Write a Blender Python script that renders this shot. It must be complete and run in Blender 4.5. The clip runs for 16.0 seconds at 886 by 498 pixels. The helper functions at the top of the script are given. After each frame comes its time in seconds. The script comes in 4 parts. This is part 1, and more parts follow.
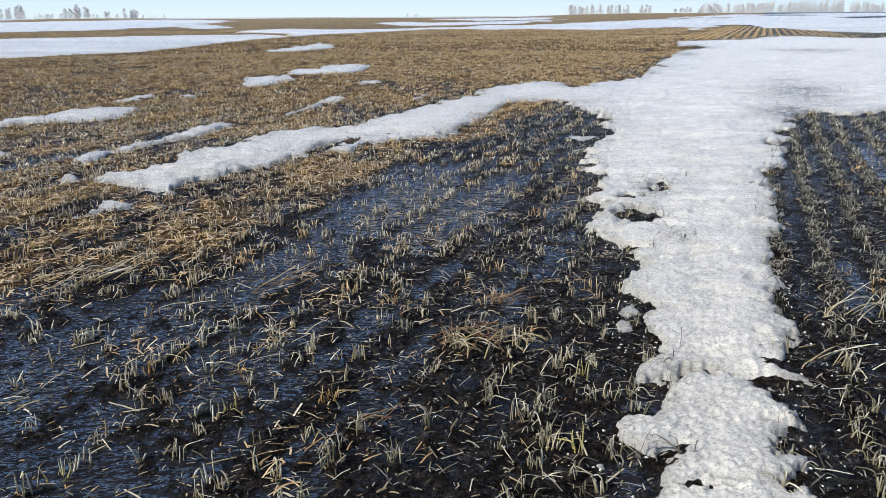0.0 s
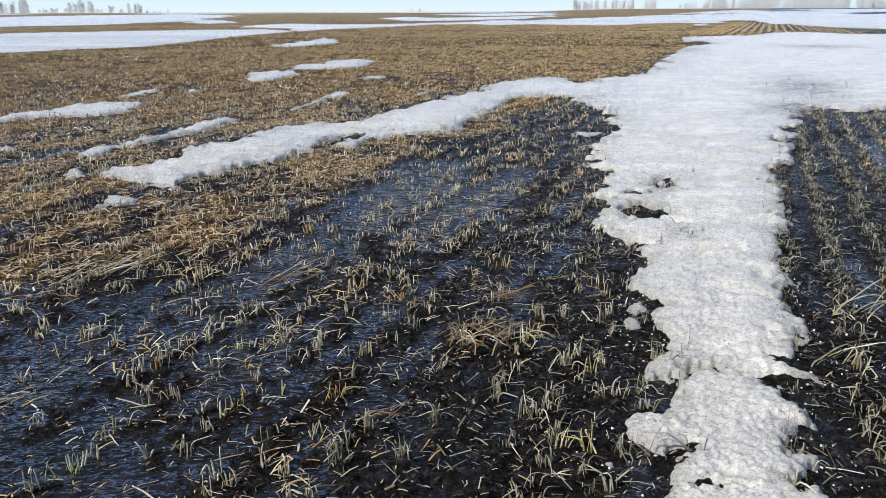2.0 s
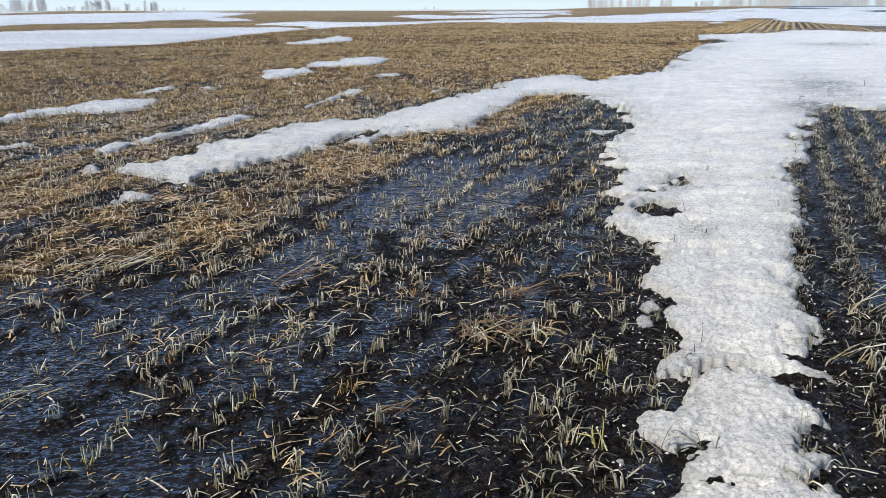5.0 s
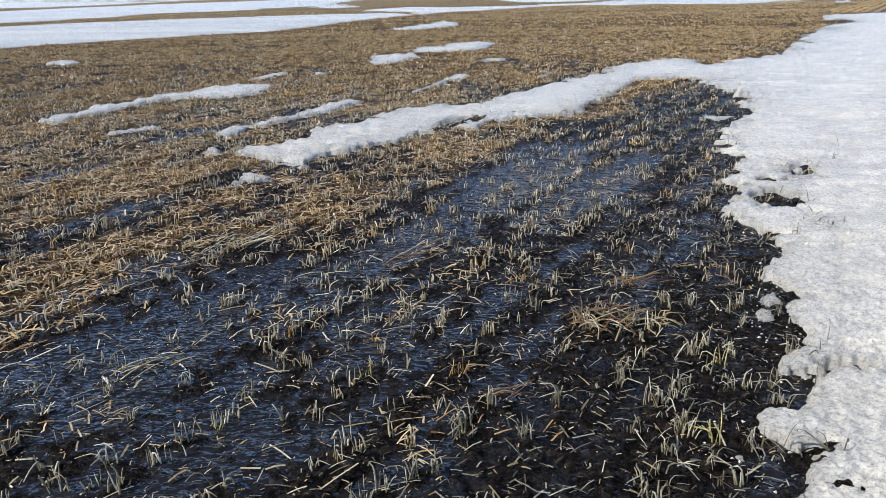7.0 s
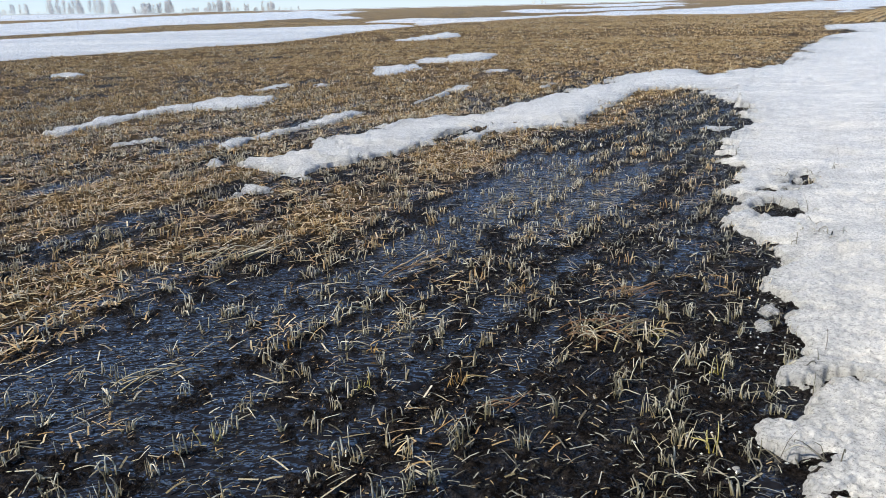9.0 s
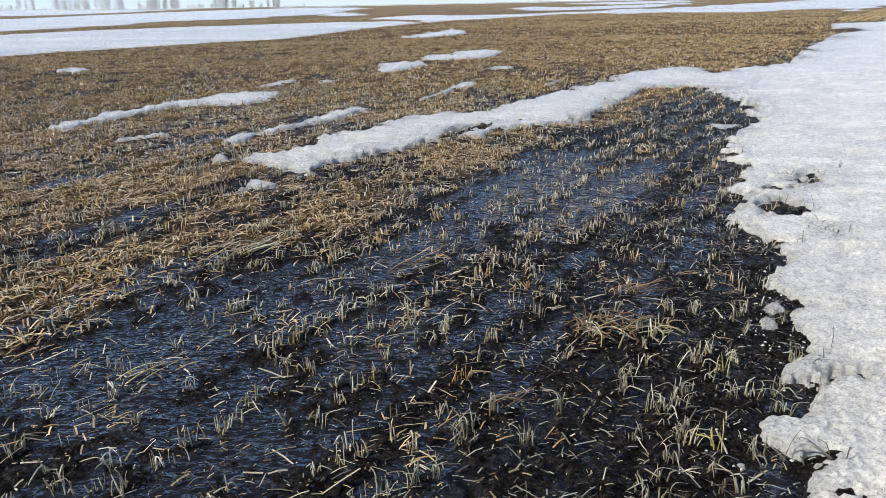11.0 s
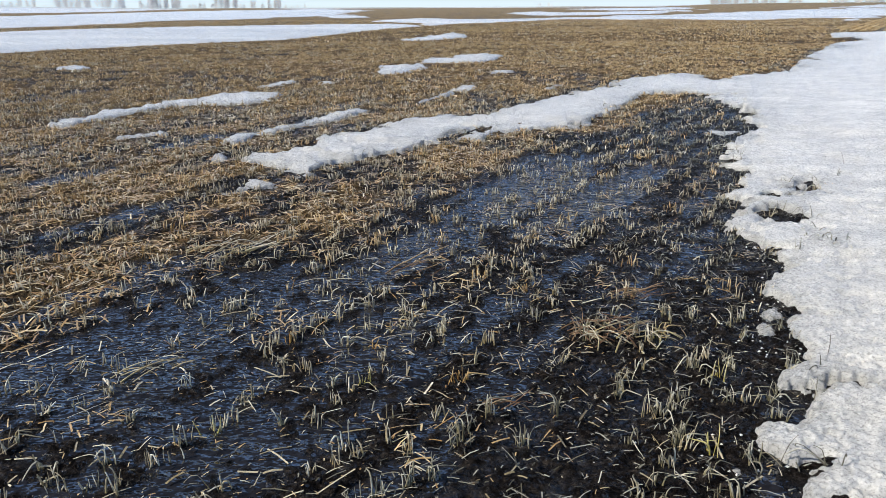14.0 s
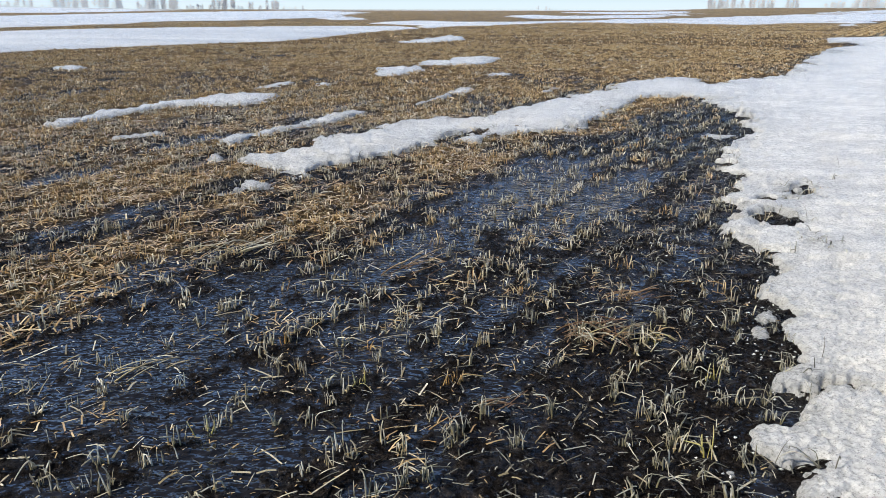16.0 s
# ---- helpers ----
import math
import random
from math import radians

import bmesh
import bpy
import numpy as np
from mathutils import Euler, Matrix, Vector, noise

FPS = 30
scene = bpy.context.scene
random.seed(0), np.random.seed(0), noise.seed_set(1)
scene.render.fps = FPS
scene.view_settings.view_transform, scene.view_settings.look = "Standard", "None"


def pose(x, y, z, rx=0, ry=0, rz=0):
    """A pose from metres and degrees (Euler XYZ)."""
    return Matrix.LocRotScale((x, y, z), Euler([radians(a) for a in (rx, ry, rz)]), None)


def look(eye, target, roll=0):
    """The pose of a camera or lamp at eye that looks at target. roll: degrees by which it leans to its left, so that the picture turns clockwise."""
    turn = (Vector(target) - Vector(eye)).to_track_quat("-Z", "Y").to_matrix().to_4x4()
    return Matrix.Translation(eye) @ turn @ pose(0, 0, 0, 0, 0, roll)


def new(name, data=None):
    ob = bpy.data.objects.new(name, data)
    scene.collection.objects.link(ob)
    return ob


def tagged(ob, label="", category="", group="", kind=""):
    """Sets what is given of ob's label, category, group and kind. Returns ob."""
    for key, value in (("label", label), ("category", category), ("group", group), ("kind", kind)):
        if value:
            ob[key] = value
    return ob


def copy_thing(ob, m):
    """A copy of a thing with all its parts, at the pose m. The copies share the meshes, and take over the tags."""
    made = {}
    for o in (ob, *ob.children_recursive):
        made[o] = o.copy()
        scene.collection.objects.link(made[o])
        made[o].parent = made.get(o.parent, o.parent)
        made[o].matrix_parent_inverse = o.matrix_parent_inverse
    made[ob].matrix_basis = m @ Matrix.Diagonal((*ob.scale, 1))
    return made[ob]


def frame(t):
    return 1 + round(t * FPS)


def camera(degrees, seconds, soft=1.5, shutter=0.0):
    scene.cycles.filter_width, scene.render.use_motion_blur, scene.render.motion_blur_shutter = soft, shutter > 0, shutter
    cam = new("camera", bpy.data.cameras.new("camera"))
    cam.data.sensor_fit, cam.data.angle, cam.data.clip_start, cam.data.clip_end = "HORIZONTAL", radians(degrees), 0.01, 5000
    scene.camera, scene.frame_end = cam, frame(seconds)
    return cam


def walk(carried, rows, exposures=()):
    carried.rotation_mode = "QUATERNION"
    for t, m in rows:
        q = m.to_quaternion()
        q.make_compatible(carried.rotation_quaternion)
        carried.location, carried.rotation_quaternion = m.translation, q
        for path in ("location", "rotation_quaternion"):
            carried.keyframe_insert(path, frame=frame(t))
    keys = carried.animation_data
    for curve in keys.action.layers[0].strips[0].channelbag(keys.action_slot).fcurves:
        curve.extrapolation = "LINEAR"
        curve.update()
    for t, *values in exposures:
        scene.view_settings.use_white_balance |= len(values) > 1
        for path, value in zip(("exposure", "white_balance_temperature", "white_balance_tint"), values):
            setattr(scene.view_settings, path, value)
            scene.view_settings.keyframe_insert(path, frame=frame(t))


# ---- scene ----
cam = camera(60.9, 16.0, soft=0.85)
PATH = [
    (0, (0.069, 0.091, 1.452), (0.072, 2.002, 0.862), -0.3),
    (0.5, (0.067, 0.096, 1.453), (0.072, 2.005, 0.856), -0.4),
    (1, (0.052, 0.104, 1.452), (0.05, 2.013, 0.855), -0.3),
    (1.5, (0.05, 0.108, 1.447), (0.048, 2.018, 0.853), -0.1),
    (2, (0.05, 0.106, 1.451), (0.044, 2.013, 0.85), -0.2),
    (2.5, (0.051, 0.101, 1.45), (0.03, 2.009, 0.849), -0.2),
    (3, (0.056, 0.104, 1.45), (0.026, 2.011, 0.847), -0.4),
    (5.5, (0.052, 0.099, 1.445), (0.002, 2.003, 0.837), -0.0),
    (6, (0.023, 0.097, 1.446), (-0.108, 1.994, 0.825), -0.4),
    (6.5, (-0.017, 0.076, 1.436), (-0.287, 1.951, 0.794), -0.7),
    (7, (-0.007, 0.078, 1.446), (-0.307, 1.949, 0.807), -1.2),
    (7.5, (0.009, 0.082, 1.451), (-0.291, 1.955, 0.817), -1.3),
    (8, (0.008, 0.075, 1.447), (-0.3, 1.947, 0.815), -1.2),
    (8.5, (0.01, 0.071, 1.455), (-0.298, 1.946, 0.832), -1.3),
    (9, (0.017, 0.068, 1.456), (-0.293, 1.947, 0.842), -1.4),
    (11.5, (0.009, 0.066, 1.445), (-0.316, 1.939, 0.824), -1.0),
    (12, (0.007, 0.069, 1.443), (-0.316, 1.943, 0.823), -0.7),
    (12.5, (0.008, 0.07, 1.442), (-0.309, 1.947, 0.827), -0.6),
    (13, (0.008, 0.067, 1.443), (-0.307, 1.946, 0.833), -0.5),
    (13.5, (0.01, 0.063, 1.442), (-0.307, 1.941, 0.83), -0.4),
    (14, (0.009, 0.065, 1.441), (-0.305, 1.943, 0.829), -0.3),
    (14.5, (0.01, 0.072, 1.439), (-0.303, 1.95, 0.827), -0.3),
    (15, (0.007, 0.072, 1.437), (-0.303, 1.951, 0.83), -0.2),
    (15.5, (0.01, 0.067, 1.439), (-0.302, 1.948, 0.834), -0.1),
    (16, (0.013, 0.065, 1.436), (-0.292, 1.946, 0.83), 0.1),
]
walk(cam, [(t, look(e, a, r)) for t, e, a, r in PATH], exposures=[(0, 0.23, 6900, 10), (16, 0.23, 6900, 10)])

# ---- sky and sun ----
SUN_AZ, SUN_EL = radians(244.0), radians(40.0)      # clockwise from +y; height over the horizon
world = bpy.data.worlds.new("sky")
scene.world = world
world.use_nodes = True
wn = world.node_tree.nodes
sky = wn.new("ShaderNodeTexSky")
sky.sky_type, sky.sun_disc = "NISHITA", False
sky.sun_elevation, sky.sun_rotation = SUN_EL, SUN_AZ
sky.air_density, sky.dust_density, sky.ozone_density = 1.0, 0.0, 4.0
wn["Background"].inputs["Strength"].default_value = 0.098
tint = wn.new("ShaderNodeMix")
tint.data_type, tint.blend_type = "RGBA", "MULTIPLY"
tint.inputs[0].default_value, tint.inputs[7].default_value = 1.0, (0.97, 0.96, 0.94, 1)
world.node_tree.links.new(sky.outputs["Color"], tint.inputs[6])
world.node_tree.links.new(tint.outputs[2], wn["Background"].inputs["Color"])
sun = new("sun", bpy.data.lights.new("sun", "SUN"))
sun.data.energy, sun.data.angle, sun.data.color = 5.2, radians(0.53), (1.0, 0.955, 0.865)
toward = Vector((math.sin(SUN_AZ) * math.cos(SUN_EL), math.cos(SUN_AZ) * math.cos(SUN_EL), math.sin(SUN_EL)))
sun.matrix_world = look(toward * 50, (0, 0, 0))


def backdrop():
    """A plain band of pale spring sky round the horizon, far behind everything."""
    m = bpy.data.materials.new("pale_sky")
    m.use_nodes = True
    nt = m.node_tree
    nt.nodes.remove(nt.nodes["Principled BSDF"])
    glow = nt.nodes.new("ShaderNodeEmission")
    pos = nt.nodes.new("ShaderNodeNewGeometry")
    split = nt.nodes.new("ShaderNodeSeparateXYZ")
    span = nt.nodes.new("ShaderNodeMapRange")
    span.inputs["From Max"].default_value = 1600
    tone = nt.nodes.new("ShaderNodeValToRGB")
    stops = tone.color_ramp.elements
    stops[0].color, stops[1].color = (0.66, 0.80, 0.90, 1), (0.28, 0.54, 1.2, 1)
    for at, tone_at in ((0.085, (0.52, 0.74, 0.95, 1)), (0.21, (0.40, 0.67, 1.1, 1)), (0.56, (0.33, 0.61, 1.25, 1))):
        stops.new(at).color = tone_at
    for a, b in ((pos.outputs["Position"], split.inputs[0]), (split.outputs["Z"], span.inputs["Value"]), (span.outputs[0], tone.inputs[0]),
                 (tone.outputs[0], glow.inputs["Color"]), (glow.outputs[0], nt.nodes["Material Output"].inputs["Surface"])):
        nt.links.new(a, b)
    bm = bmesh.new()
    rings = [[bm.verts.new((3700 * math.sin(k * math.pi / 48), 3700 * math.cos(k * math.pi / 48), z)) for k in range(96)] for z in (-30, 1600)]
    for k in range(96):
        bm.faces.new((rings[0][k], rings[0][(k + 1) % 96], rings[1][(k + 1) % 96], rings[1][k]))
    me = bpy.data.meshes.new("backdrop")
    bm.to_mesh(me)
    bm.free()
    me.materials.append(m)
    tagged(new("backdrop", me), "pale blue clear spring sky above the horizon", "sky", kind="structure")


backdrop()

# ---- noise and plan arithmetic ----
ROW_AZ, ROW_GAP = radians(22.5), 0.28              # drill rows: direction clockwise from +y, spacing
RS, RC = math.sin(ROW_AZ), math.cos(ROW_AZ)
rng = np.random.default_rng(7)


def step(a, b, v):
    t = np.clip((v - a) / (b - a), 0.0, 1.0)
    return t * t * (3 - 2 * t)


def lattice(ix, iy, seed):
    h = (ix.astype(np.int64) * 374761393 + iy.astype(np.int64) * 668265263 + seed * 1442695041) & 0xFFFFFFFF
    h = ((h ^ (h >> 13)) * 1274126177) & 0xFFFFFFFF
    return ((h ^ (h >> 16)) & 0xFFFFFF) / float(0xFFFFFF)


def grain(x, y, size, seed=0):
    """Smooth noise of -1 to 1 with features of that size in metres."""
    x, y = x / size, y / size
    ix, iy = np.floor(x), np.floor(y)
    fx, fy = x - ix, y - iy
    fx, fy = fx * fx * (3 - 2 * fx), fy * fy * (3 - 2 * fy)
    a, b = lattice(ix, iy, seed), lattice(ix + 1, iy, seed)
    c, d = lattice(ix, iy + 1, seed), lattice(ix + 1, iy + 1, seed)
    return 2 * (a + (b - a) * fx + (c - a) * fy + (a - b - c + d) * fx * fy) - 1


def rough(x, y, size, seed=0, octaves=3):
    total, amp, norm = 0.0, 1.0, 0.0
    for k in range(octaves):
        cs, sn = math.cos(0.7 * k + 0.3), math.sin(0.7 * k + 0.3)
        total = total + amp * grain(x * cs - y * sn, x * sn + y * cs, size / 2 ** k, seed + 11 * k)
        norm += amp
        amp *= 0.55
    return total / norm


def along(x, y):
    """Along the drill rows, and across them to the east."""
    return x * RS + y * RC, x * RC - y * RS


def rise(x, y):
    """The land is flat, and swells gently far off to the north-east and the west."""
    r, az = np.hypot(x, y), np.degrees(np.arctan2(x, y))
    lift = 0.17 * step(3, 14, az) * (1 - step(60, 100, az)) + 0.15 * step(28, 38, -az) * (1 - step(60, 100, -az))
    return np.tan(np.radians(lift)) * np.minimum(r, 2500) * step(150, 800, r)


# wet hollows between the rows: along, across, half length, half width, depth
HOLLOWS = [
    (4.2, -2.58, 1.4, 0.27, 0.036), (2.2, -2.62, 1.0, 0.28, 0.026), (6.1, -2.75, 1.1, 0.28, 0.055), (5.7, -2.04, 1.3, 0.22, 0.050),
    (1.6, -3.05, 1.6, 0.32, 0.025), (2.2, -3.55, 1.1, 0.16, 0.022), (6.8, -3.16, 0.6, 0.12, 0.018),
    (5.1, -3.38, 0.45, 0.10, 0.020), (3.2, -4.86, 0.6, 0.11, 0.026), (1.7, -3.00, 0.45, 0.20, 0.046), (4.0, -6.42, 0.5, 0.18, 0.036),
    (5.9, -6.99, 0.6, 0.16, 0.034), (7.5, -5.06, 0.5, 0.14, 0.020), (1.5, -1.95, 1.6, 0.34, 0.022),
    (2.9, -1.65, 1.4, 0.14, 0.016), (2.1, -1.25, 1.2, 0.13, 0.013), (2.55, -0.28, 0.35, 0.12, 0.020),
    (7.8, 1.26, 2.4, 0.13, 0.026), (5.6, 1.25, 1.0, 0.10, 0.016), (5.75, 0.20, 0.4, 0.08, 0.024),
    (4.4, 0.66, 0.8, 0.10, 0.014), (4.2, -1.1, 1.0, 0.12, 0.014), (6.4, -1.4, 1.2, 0.12, 0.014),
    (8.4, -2.6, 1.4, 0.12, 0.014), (3.0, 1.0, 1.0, 0.14, 0.016), (9.0, -7.6, 1.5, 0.16, 0.018),
]


def hollow(x, y):
    u, v = along(x, y)
    v = v + 0.07 * grain(x, y, 0.45, 3) + 0.07 * rough(x, y, 0.12, 6, 2)
    deep = np.zeros_like(x)
    for u0, v0, su, sv, d in HOLLOWS:
        deep = np.maximum(deep, d * np.exp(-(((u - u0) / su) ** 4) - ((v - v0) / sv) ** 2))
    return deep * (0.70 + 0.50 * rough(x, y, 0.2, 4, 3))


WATER = -0.008


def soil(x, y):
    """Height of the bare soil: furrows, clods and hollows, levelling out with distance."""
    r = np.hypot(x, y)
    u, v = along(x, y)
    near = 1 - step(14, 45, r)
    z = 0.005 * np.cos(2 * np.pi * (v - 0.51) / ROW_GAP) * near
    z = z + near * (0.014 * rough(x, y, 0.17, 5, 2) + 0.024 * rough(x, y, 0.06, 9, 3))
    z = z + 0.006 * grain(x, y, 0.8, 2) * near
    return rise(x, y) + z - hollow(x, y)


def litter(x, y):
    """How much straw covers the soil, 0 to 1, from the belts along the rows."""
    u, v = along(x, y)
    r = np.hypot(x, y)
    w = v + 0.28 * grain(x, y, 1.1, 21) + 0.12 * grain(x, y, 0.4, 22)
    brown = step(-2.9, -3.5, w) * (1 - 0.75 * step(-4.3, -4.7, w) * (1 - step(-5.1, -5.5, w)))
    brown = brown * (1 - 0.45 * step(-6.4, -6.7, w) * (1 - step(-7.1, -7.5, w)) * (1 - step(9, 12, u)))
    patchy = (0.70 + 0.9 * rough(u / 2.2, v, 0.55, 31, 3)) * (0.42 + 0.75 * step(-0.18, 0.12, rough(x, y, 0.22, 33, 2)) * (1 - 0.5 * step(8, 13, r)) + 0.35 * step(8, 13, r))
    tail = step(10.5, 14.0, u) * step(-2.2, -3.4, v)
    cover = np.maximum(brown * patchy, (0.74 + 1.1 * rough(u / 1.6, v, 0.42, 35, 3)) * tail * step(14, 20, r + 3 * grain(x, y, 2.5, 8)))
    cover = np.maximum(cover, 0.3 * np.exp(-((u - 80) / 38) ** 4 - ((v - 2.5) / 8.5) ** 4))
    return np.clip(cover * (1 - 45 * hollow(x, y)), 0, 1)


# ---- plan outlines of the snow, metres ----
PLAN = {}
PLAN['bank_left'] = [(-2.55, -5.5), (-0.62, -0.95), (0.1, 0.75), (0.69, 2.1), (0.79, 2.2), (0.81, 2.27), (0.87, 2.35), (0.8, 2.37), (0.74, 2.4), (0.69, 2.47), (0.72, 2.55), (0.77, 2.6), (0.84, 2.6), (0.94, 2.63), (0.95, 2.73), (1.04, 2.93), (0.95, 2.91), (0.89, 2.94), (0.92, 3.03), (1.05, 3.18), (1.07, 3.3), (1.03, 3.36), (1.02, 3.47), (1.16, 3.73), (1.14, 3.81), (1.09, 3.91), (1.09, 4.07), (1.19, 4.22), (1.33, 4.37), (1.27, 4.6), (1.29, 4.82), (1.06, 5.09), (1.13, 5.34), (1.24, 5.5), (1.3, 5.91), (1.5, 6.45), (1.47, 6.93), (1.79, 8.85), (2.27, 9.73), (2.53, 11.58), (2.38, 12.55), (2.29, 13.41), (4.2, 13.6), (3, 8), (1.95, 5), (1.45, 3.6), (1.12, 2.7), (1.02, 2.1), (0.45, 0.7), (-0.3, -1.05), (-2.0, -5.7)]
PLAN['bank_right'] = [(0.6, 0.55), (-0.25, -1.1), (-1.85, -5.6), (-2.3, -5.5), (-0.5, -1), (0.25, 0.7), (0.85, 2.1), (1, 2.7), (1.2, 3.6), (1.65, 5), (2.4, 8), (3, 13.6), (5, 17), (20, 17), (14, 12), (7.02, 11.95), (6.5, 11.61), (5.98, 11.43), (5.81, 11.78), (5.28, 11.32), (4.68, 10.15), (3.83, 8.4), (3.27, 7.28), (3.08, 6.81), (2.84, 6.49), (2.82, 6.2), (2.43, 5.24), (2.22, 4.89), (2.15, 4.64), (2.04, 4.45), (2, 4.06), (1.89, 3.92), (1.76, 3.6), (1.78, 3.49), (1.65, 3.23), (1.57, 3.11), (1.57, 2.93), (1.37, 2.86), (1.41, 2.68), (1.4, 2.56), (1.25, 2.49), (1.19, 2.32), (1.27, 2.3), (1.24, 2.24), (1.16, 2.19), (1.16, 2.13), (1.22, 2.14), (1.23, 2.09)]
PLAN['strip'] = [(2.43, 13.4), (1.78, 13.71), (1.31, 13.46), (0.99, 12.45), (0.69, 11.32), (0.3, 10.32), (0.14, 9.57), (-0.21, 9.44), (-0.55, 9.23), (-0.86, 8.9), (-1.05, 8.52), (-1.26, 8.45), (-1.14, 8.99), (-0.92, 9.47), (-1.24, 9.21), (-1.36, 8.68), (-1.51, 8.1), (-1.67, 7.72), (-1.83, 7.43), (-1.98, 7.15), (-2.15, 7.03), (-2.23, 6.78), (-2.28, 6.48), (-2.48, 6.49), (-2.72, 6.72), (-2.87, 6.73), (-3.09, 6.88), (-3.23, 7.14), (-3.2, 7.32), (-2.93, 7.4), (-2.81, 7.85), (-2.73, 8.61), (-2.57, 8.72), (-2.4, 9.21), (-2.09, 10.04), (-1.77, 10.35), (-1.1, 10.54), (-0.79, 11.58), (0.07, 13.7), (0.59, 14.17), (0.95, 15.96), (1.28, 16.47), (2.38, 17.56), (2.84, 17.23), (2.84, 16.11), (3.21, 16.49), (4.2, 16.2), (4, 13.6)]
PLAN['bank_far'] = [(3.13, 16.09), (3.44, 17.04), (4.1, 17.77), (4.86, 18.72), (5.79, 19.98), (5.23, 19.62), (6.19, 22.69), (6.56, 22.16), (6.88, 24.3), (10.19, 32.8), (12.17, 34.9), (12.78, 39), (11.53, 37.7), (13.43, 44.2), (18.98, 47.5), (21.96, 53.6), (24.54, 54.6), (26.43, 48.6), (28.3, 49.6), (55, 55), (60, 30), (22, 12), (13, 12), (6, 12), (2.7, 13)]
PLAN['d2'] = [(-3.81, 7.85), (-3.84, 8.39), (-3.62, 8.75), (-3.5, 9.33), (-3.44, 9.84), (-3.38, 10.35), (-3.13, 10.8), (-2.82, 11.02), (-2.89, 10.5), (-3.05, 9.78), (-3.2, 9.37), (-3.36, 9.03), (-3.47, 8.56), (-3.59, 8.17), (-3.63, 7.84)]
PLAN['d3'] = [(-6.72, 8.88), (-6.76, 9.33), (-6.55, 9.52), (-6.65, 10.21), (-6.5, 10.88), (-6.36, 11.48), (-6.04, 11.82), (-6.06, 12.48), (-5.75, 12.96), (-5.03, 13.02), (-4.75, 11.78), (-5.09, 11.23), (-5.68, 11.1), (-5.99, 10.79), (-6.14, 10.26), (-6.15, 9.56), (-6.24, 9.18), (-6.26, 8.74), (-6.48, 8.71)]
PLAN['d4'] = [(-5.13, 7.92), (-5.23, 8.32), (-5.3, 8.75), (-5.01, 8.51), (-4.93, 8.7), (-4.73, 8.37), (-4.85, 8.23), (-4.93, 8.06)]
PLAN['d5'] = [(-4.34, 21.97), (-3.52, 22.49), (-3.51, 24.12), (-2.9, 25.03), (-2.02, 23.87), (-2.13, 21.8), (-2.54, 20.66), (-3.15, 20.63), (-3.95, 20.39)]
PLAN['d6'] = [(-4.9, 19.53), (-4.21, 19.76), (-3.8, 19.98), (-3.5, 19.02), (-3.59, 17.8), (-3.85, 16.86), (-4.23, 16.83), (-4.41, 17.28)]
PLAN['d7'] = [(-7.87, 35.1), (-7.46, 37.7), (-7.13, 40.7), (-6.76, 44.2), (-5.85, 42.3), (-5.07, 38.3), (-5.55, 36.3), (-6.3, 34.5), (-7.22, 33.9)]
PLAN['d8'] = [(-2.42, 11.99), (-2.26, 12.64), (-2.05, 13.46), (-1.91, 13.2), (-2.09, 12.49), (-2.32, 11.7)]
PLAN['d8b'] = [(-2.1, 13.74), (-2.06, 14.57), (-1.82, 14.81), (-1.63, 14.18), (-1.78, 13.67), (-1.97, 13.56)]
PLAN['d9'] = [(-6.04, 14.16), (-5.88, 14.62), (-5.68, 15.37), (-5.4, 14.77), (-5.5, 14.09), (-5.8, 13.85)]
PLAN['d10'] = [(-3.6, 7.24), (-3.54, 7.4), (-3.39, 7.17), (-3.3, 6.94), (-3.44, 6.95)]
PLAN['d11'] = [(-2.72, 5.52), (-2.69, 5.82), (-2.74, 6.19), (-2.67, 6.2), (-2.41, 6.07), (-2.43, 5.92), (-2.59, 5.82), (-2.65, 5.63)]
PLAN['d12'] = [(-1.85, 17.74), (-1.66, 18.41), (-1.29, 18.43), (-1.26, 17.62), (-1.74, 17.29)]
PLAN['d13'] = [(-5.04, 14.92), (-4.98, 15.29), (-4.73, 15.06), (-4.64, 14.6), (-4.83, 14.47)]
PLAN['d14'] = [(-13.08, 17.98), (-13.18, 18.94), (-12.12, 18.21), (-11.92, 17.33), (-12.51, 17.3)]
PLAN['d15'] = [(0.89, 3.38), (0.94, 3.54), (1.01, 3.58), (1.01, 3.43), (0.94, 3.35)]
PLAN['d16'] = [(0.98, 3.65), (1.07, 3.77), (1.08, 3.69), (1.01, 3.6)]
PLAN['d17'] = [(0.6, 2.34), (0.63, 2.36), (0.66, 2.35), (0.63, 2.31), (0.6, 2.31)]
PLAN['d18'] = [(0.68, 2.24), (0.71, 2.26), (0.73, 2.24), (0.7, 2.2)]
PLAN['d19'] = [(1.59, 9.38), (1.72, 9.7), (1.83, 9.51), (2.08, 9.69), (2.02, 9.32), (1.77, 9.15)]
PLAN['d20'] = [(1.53, 11.35), (1.64, 11.55), (1.68, 11.34), (1.58, 11.09)]
PLAN['d21'] = [(-0.49, 14.17), (-0.31, 14.93), (-0.18, 14.93), (-0.24, 14.19), (-0.38, 13.88)]
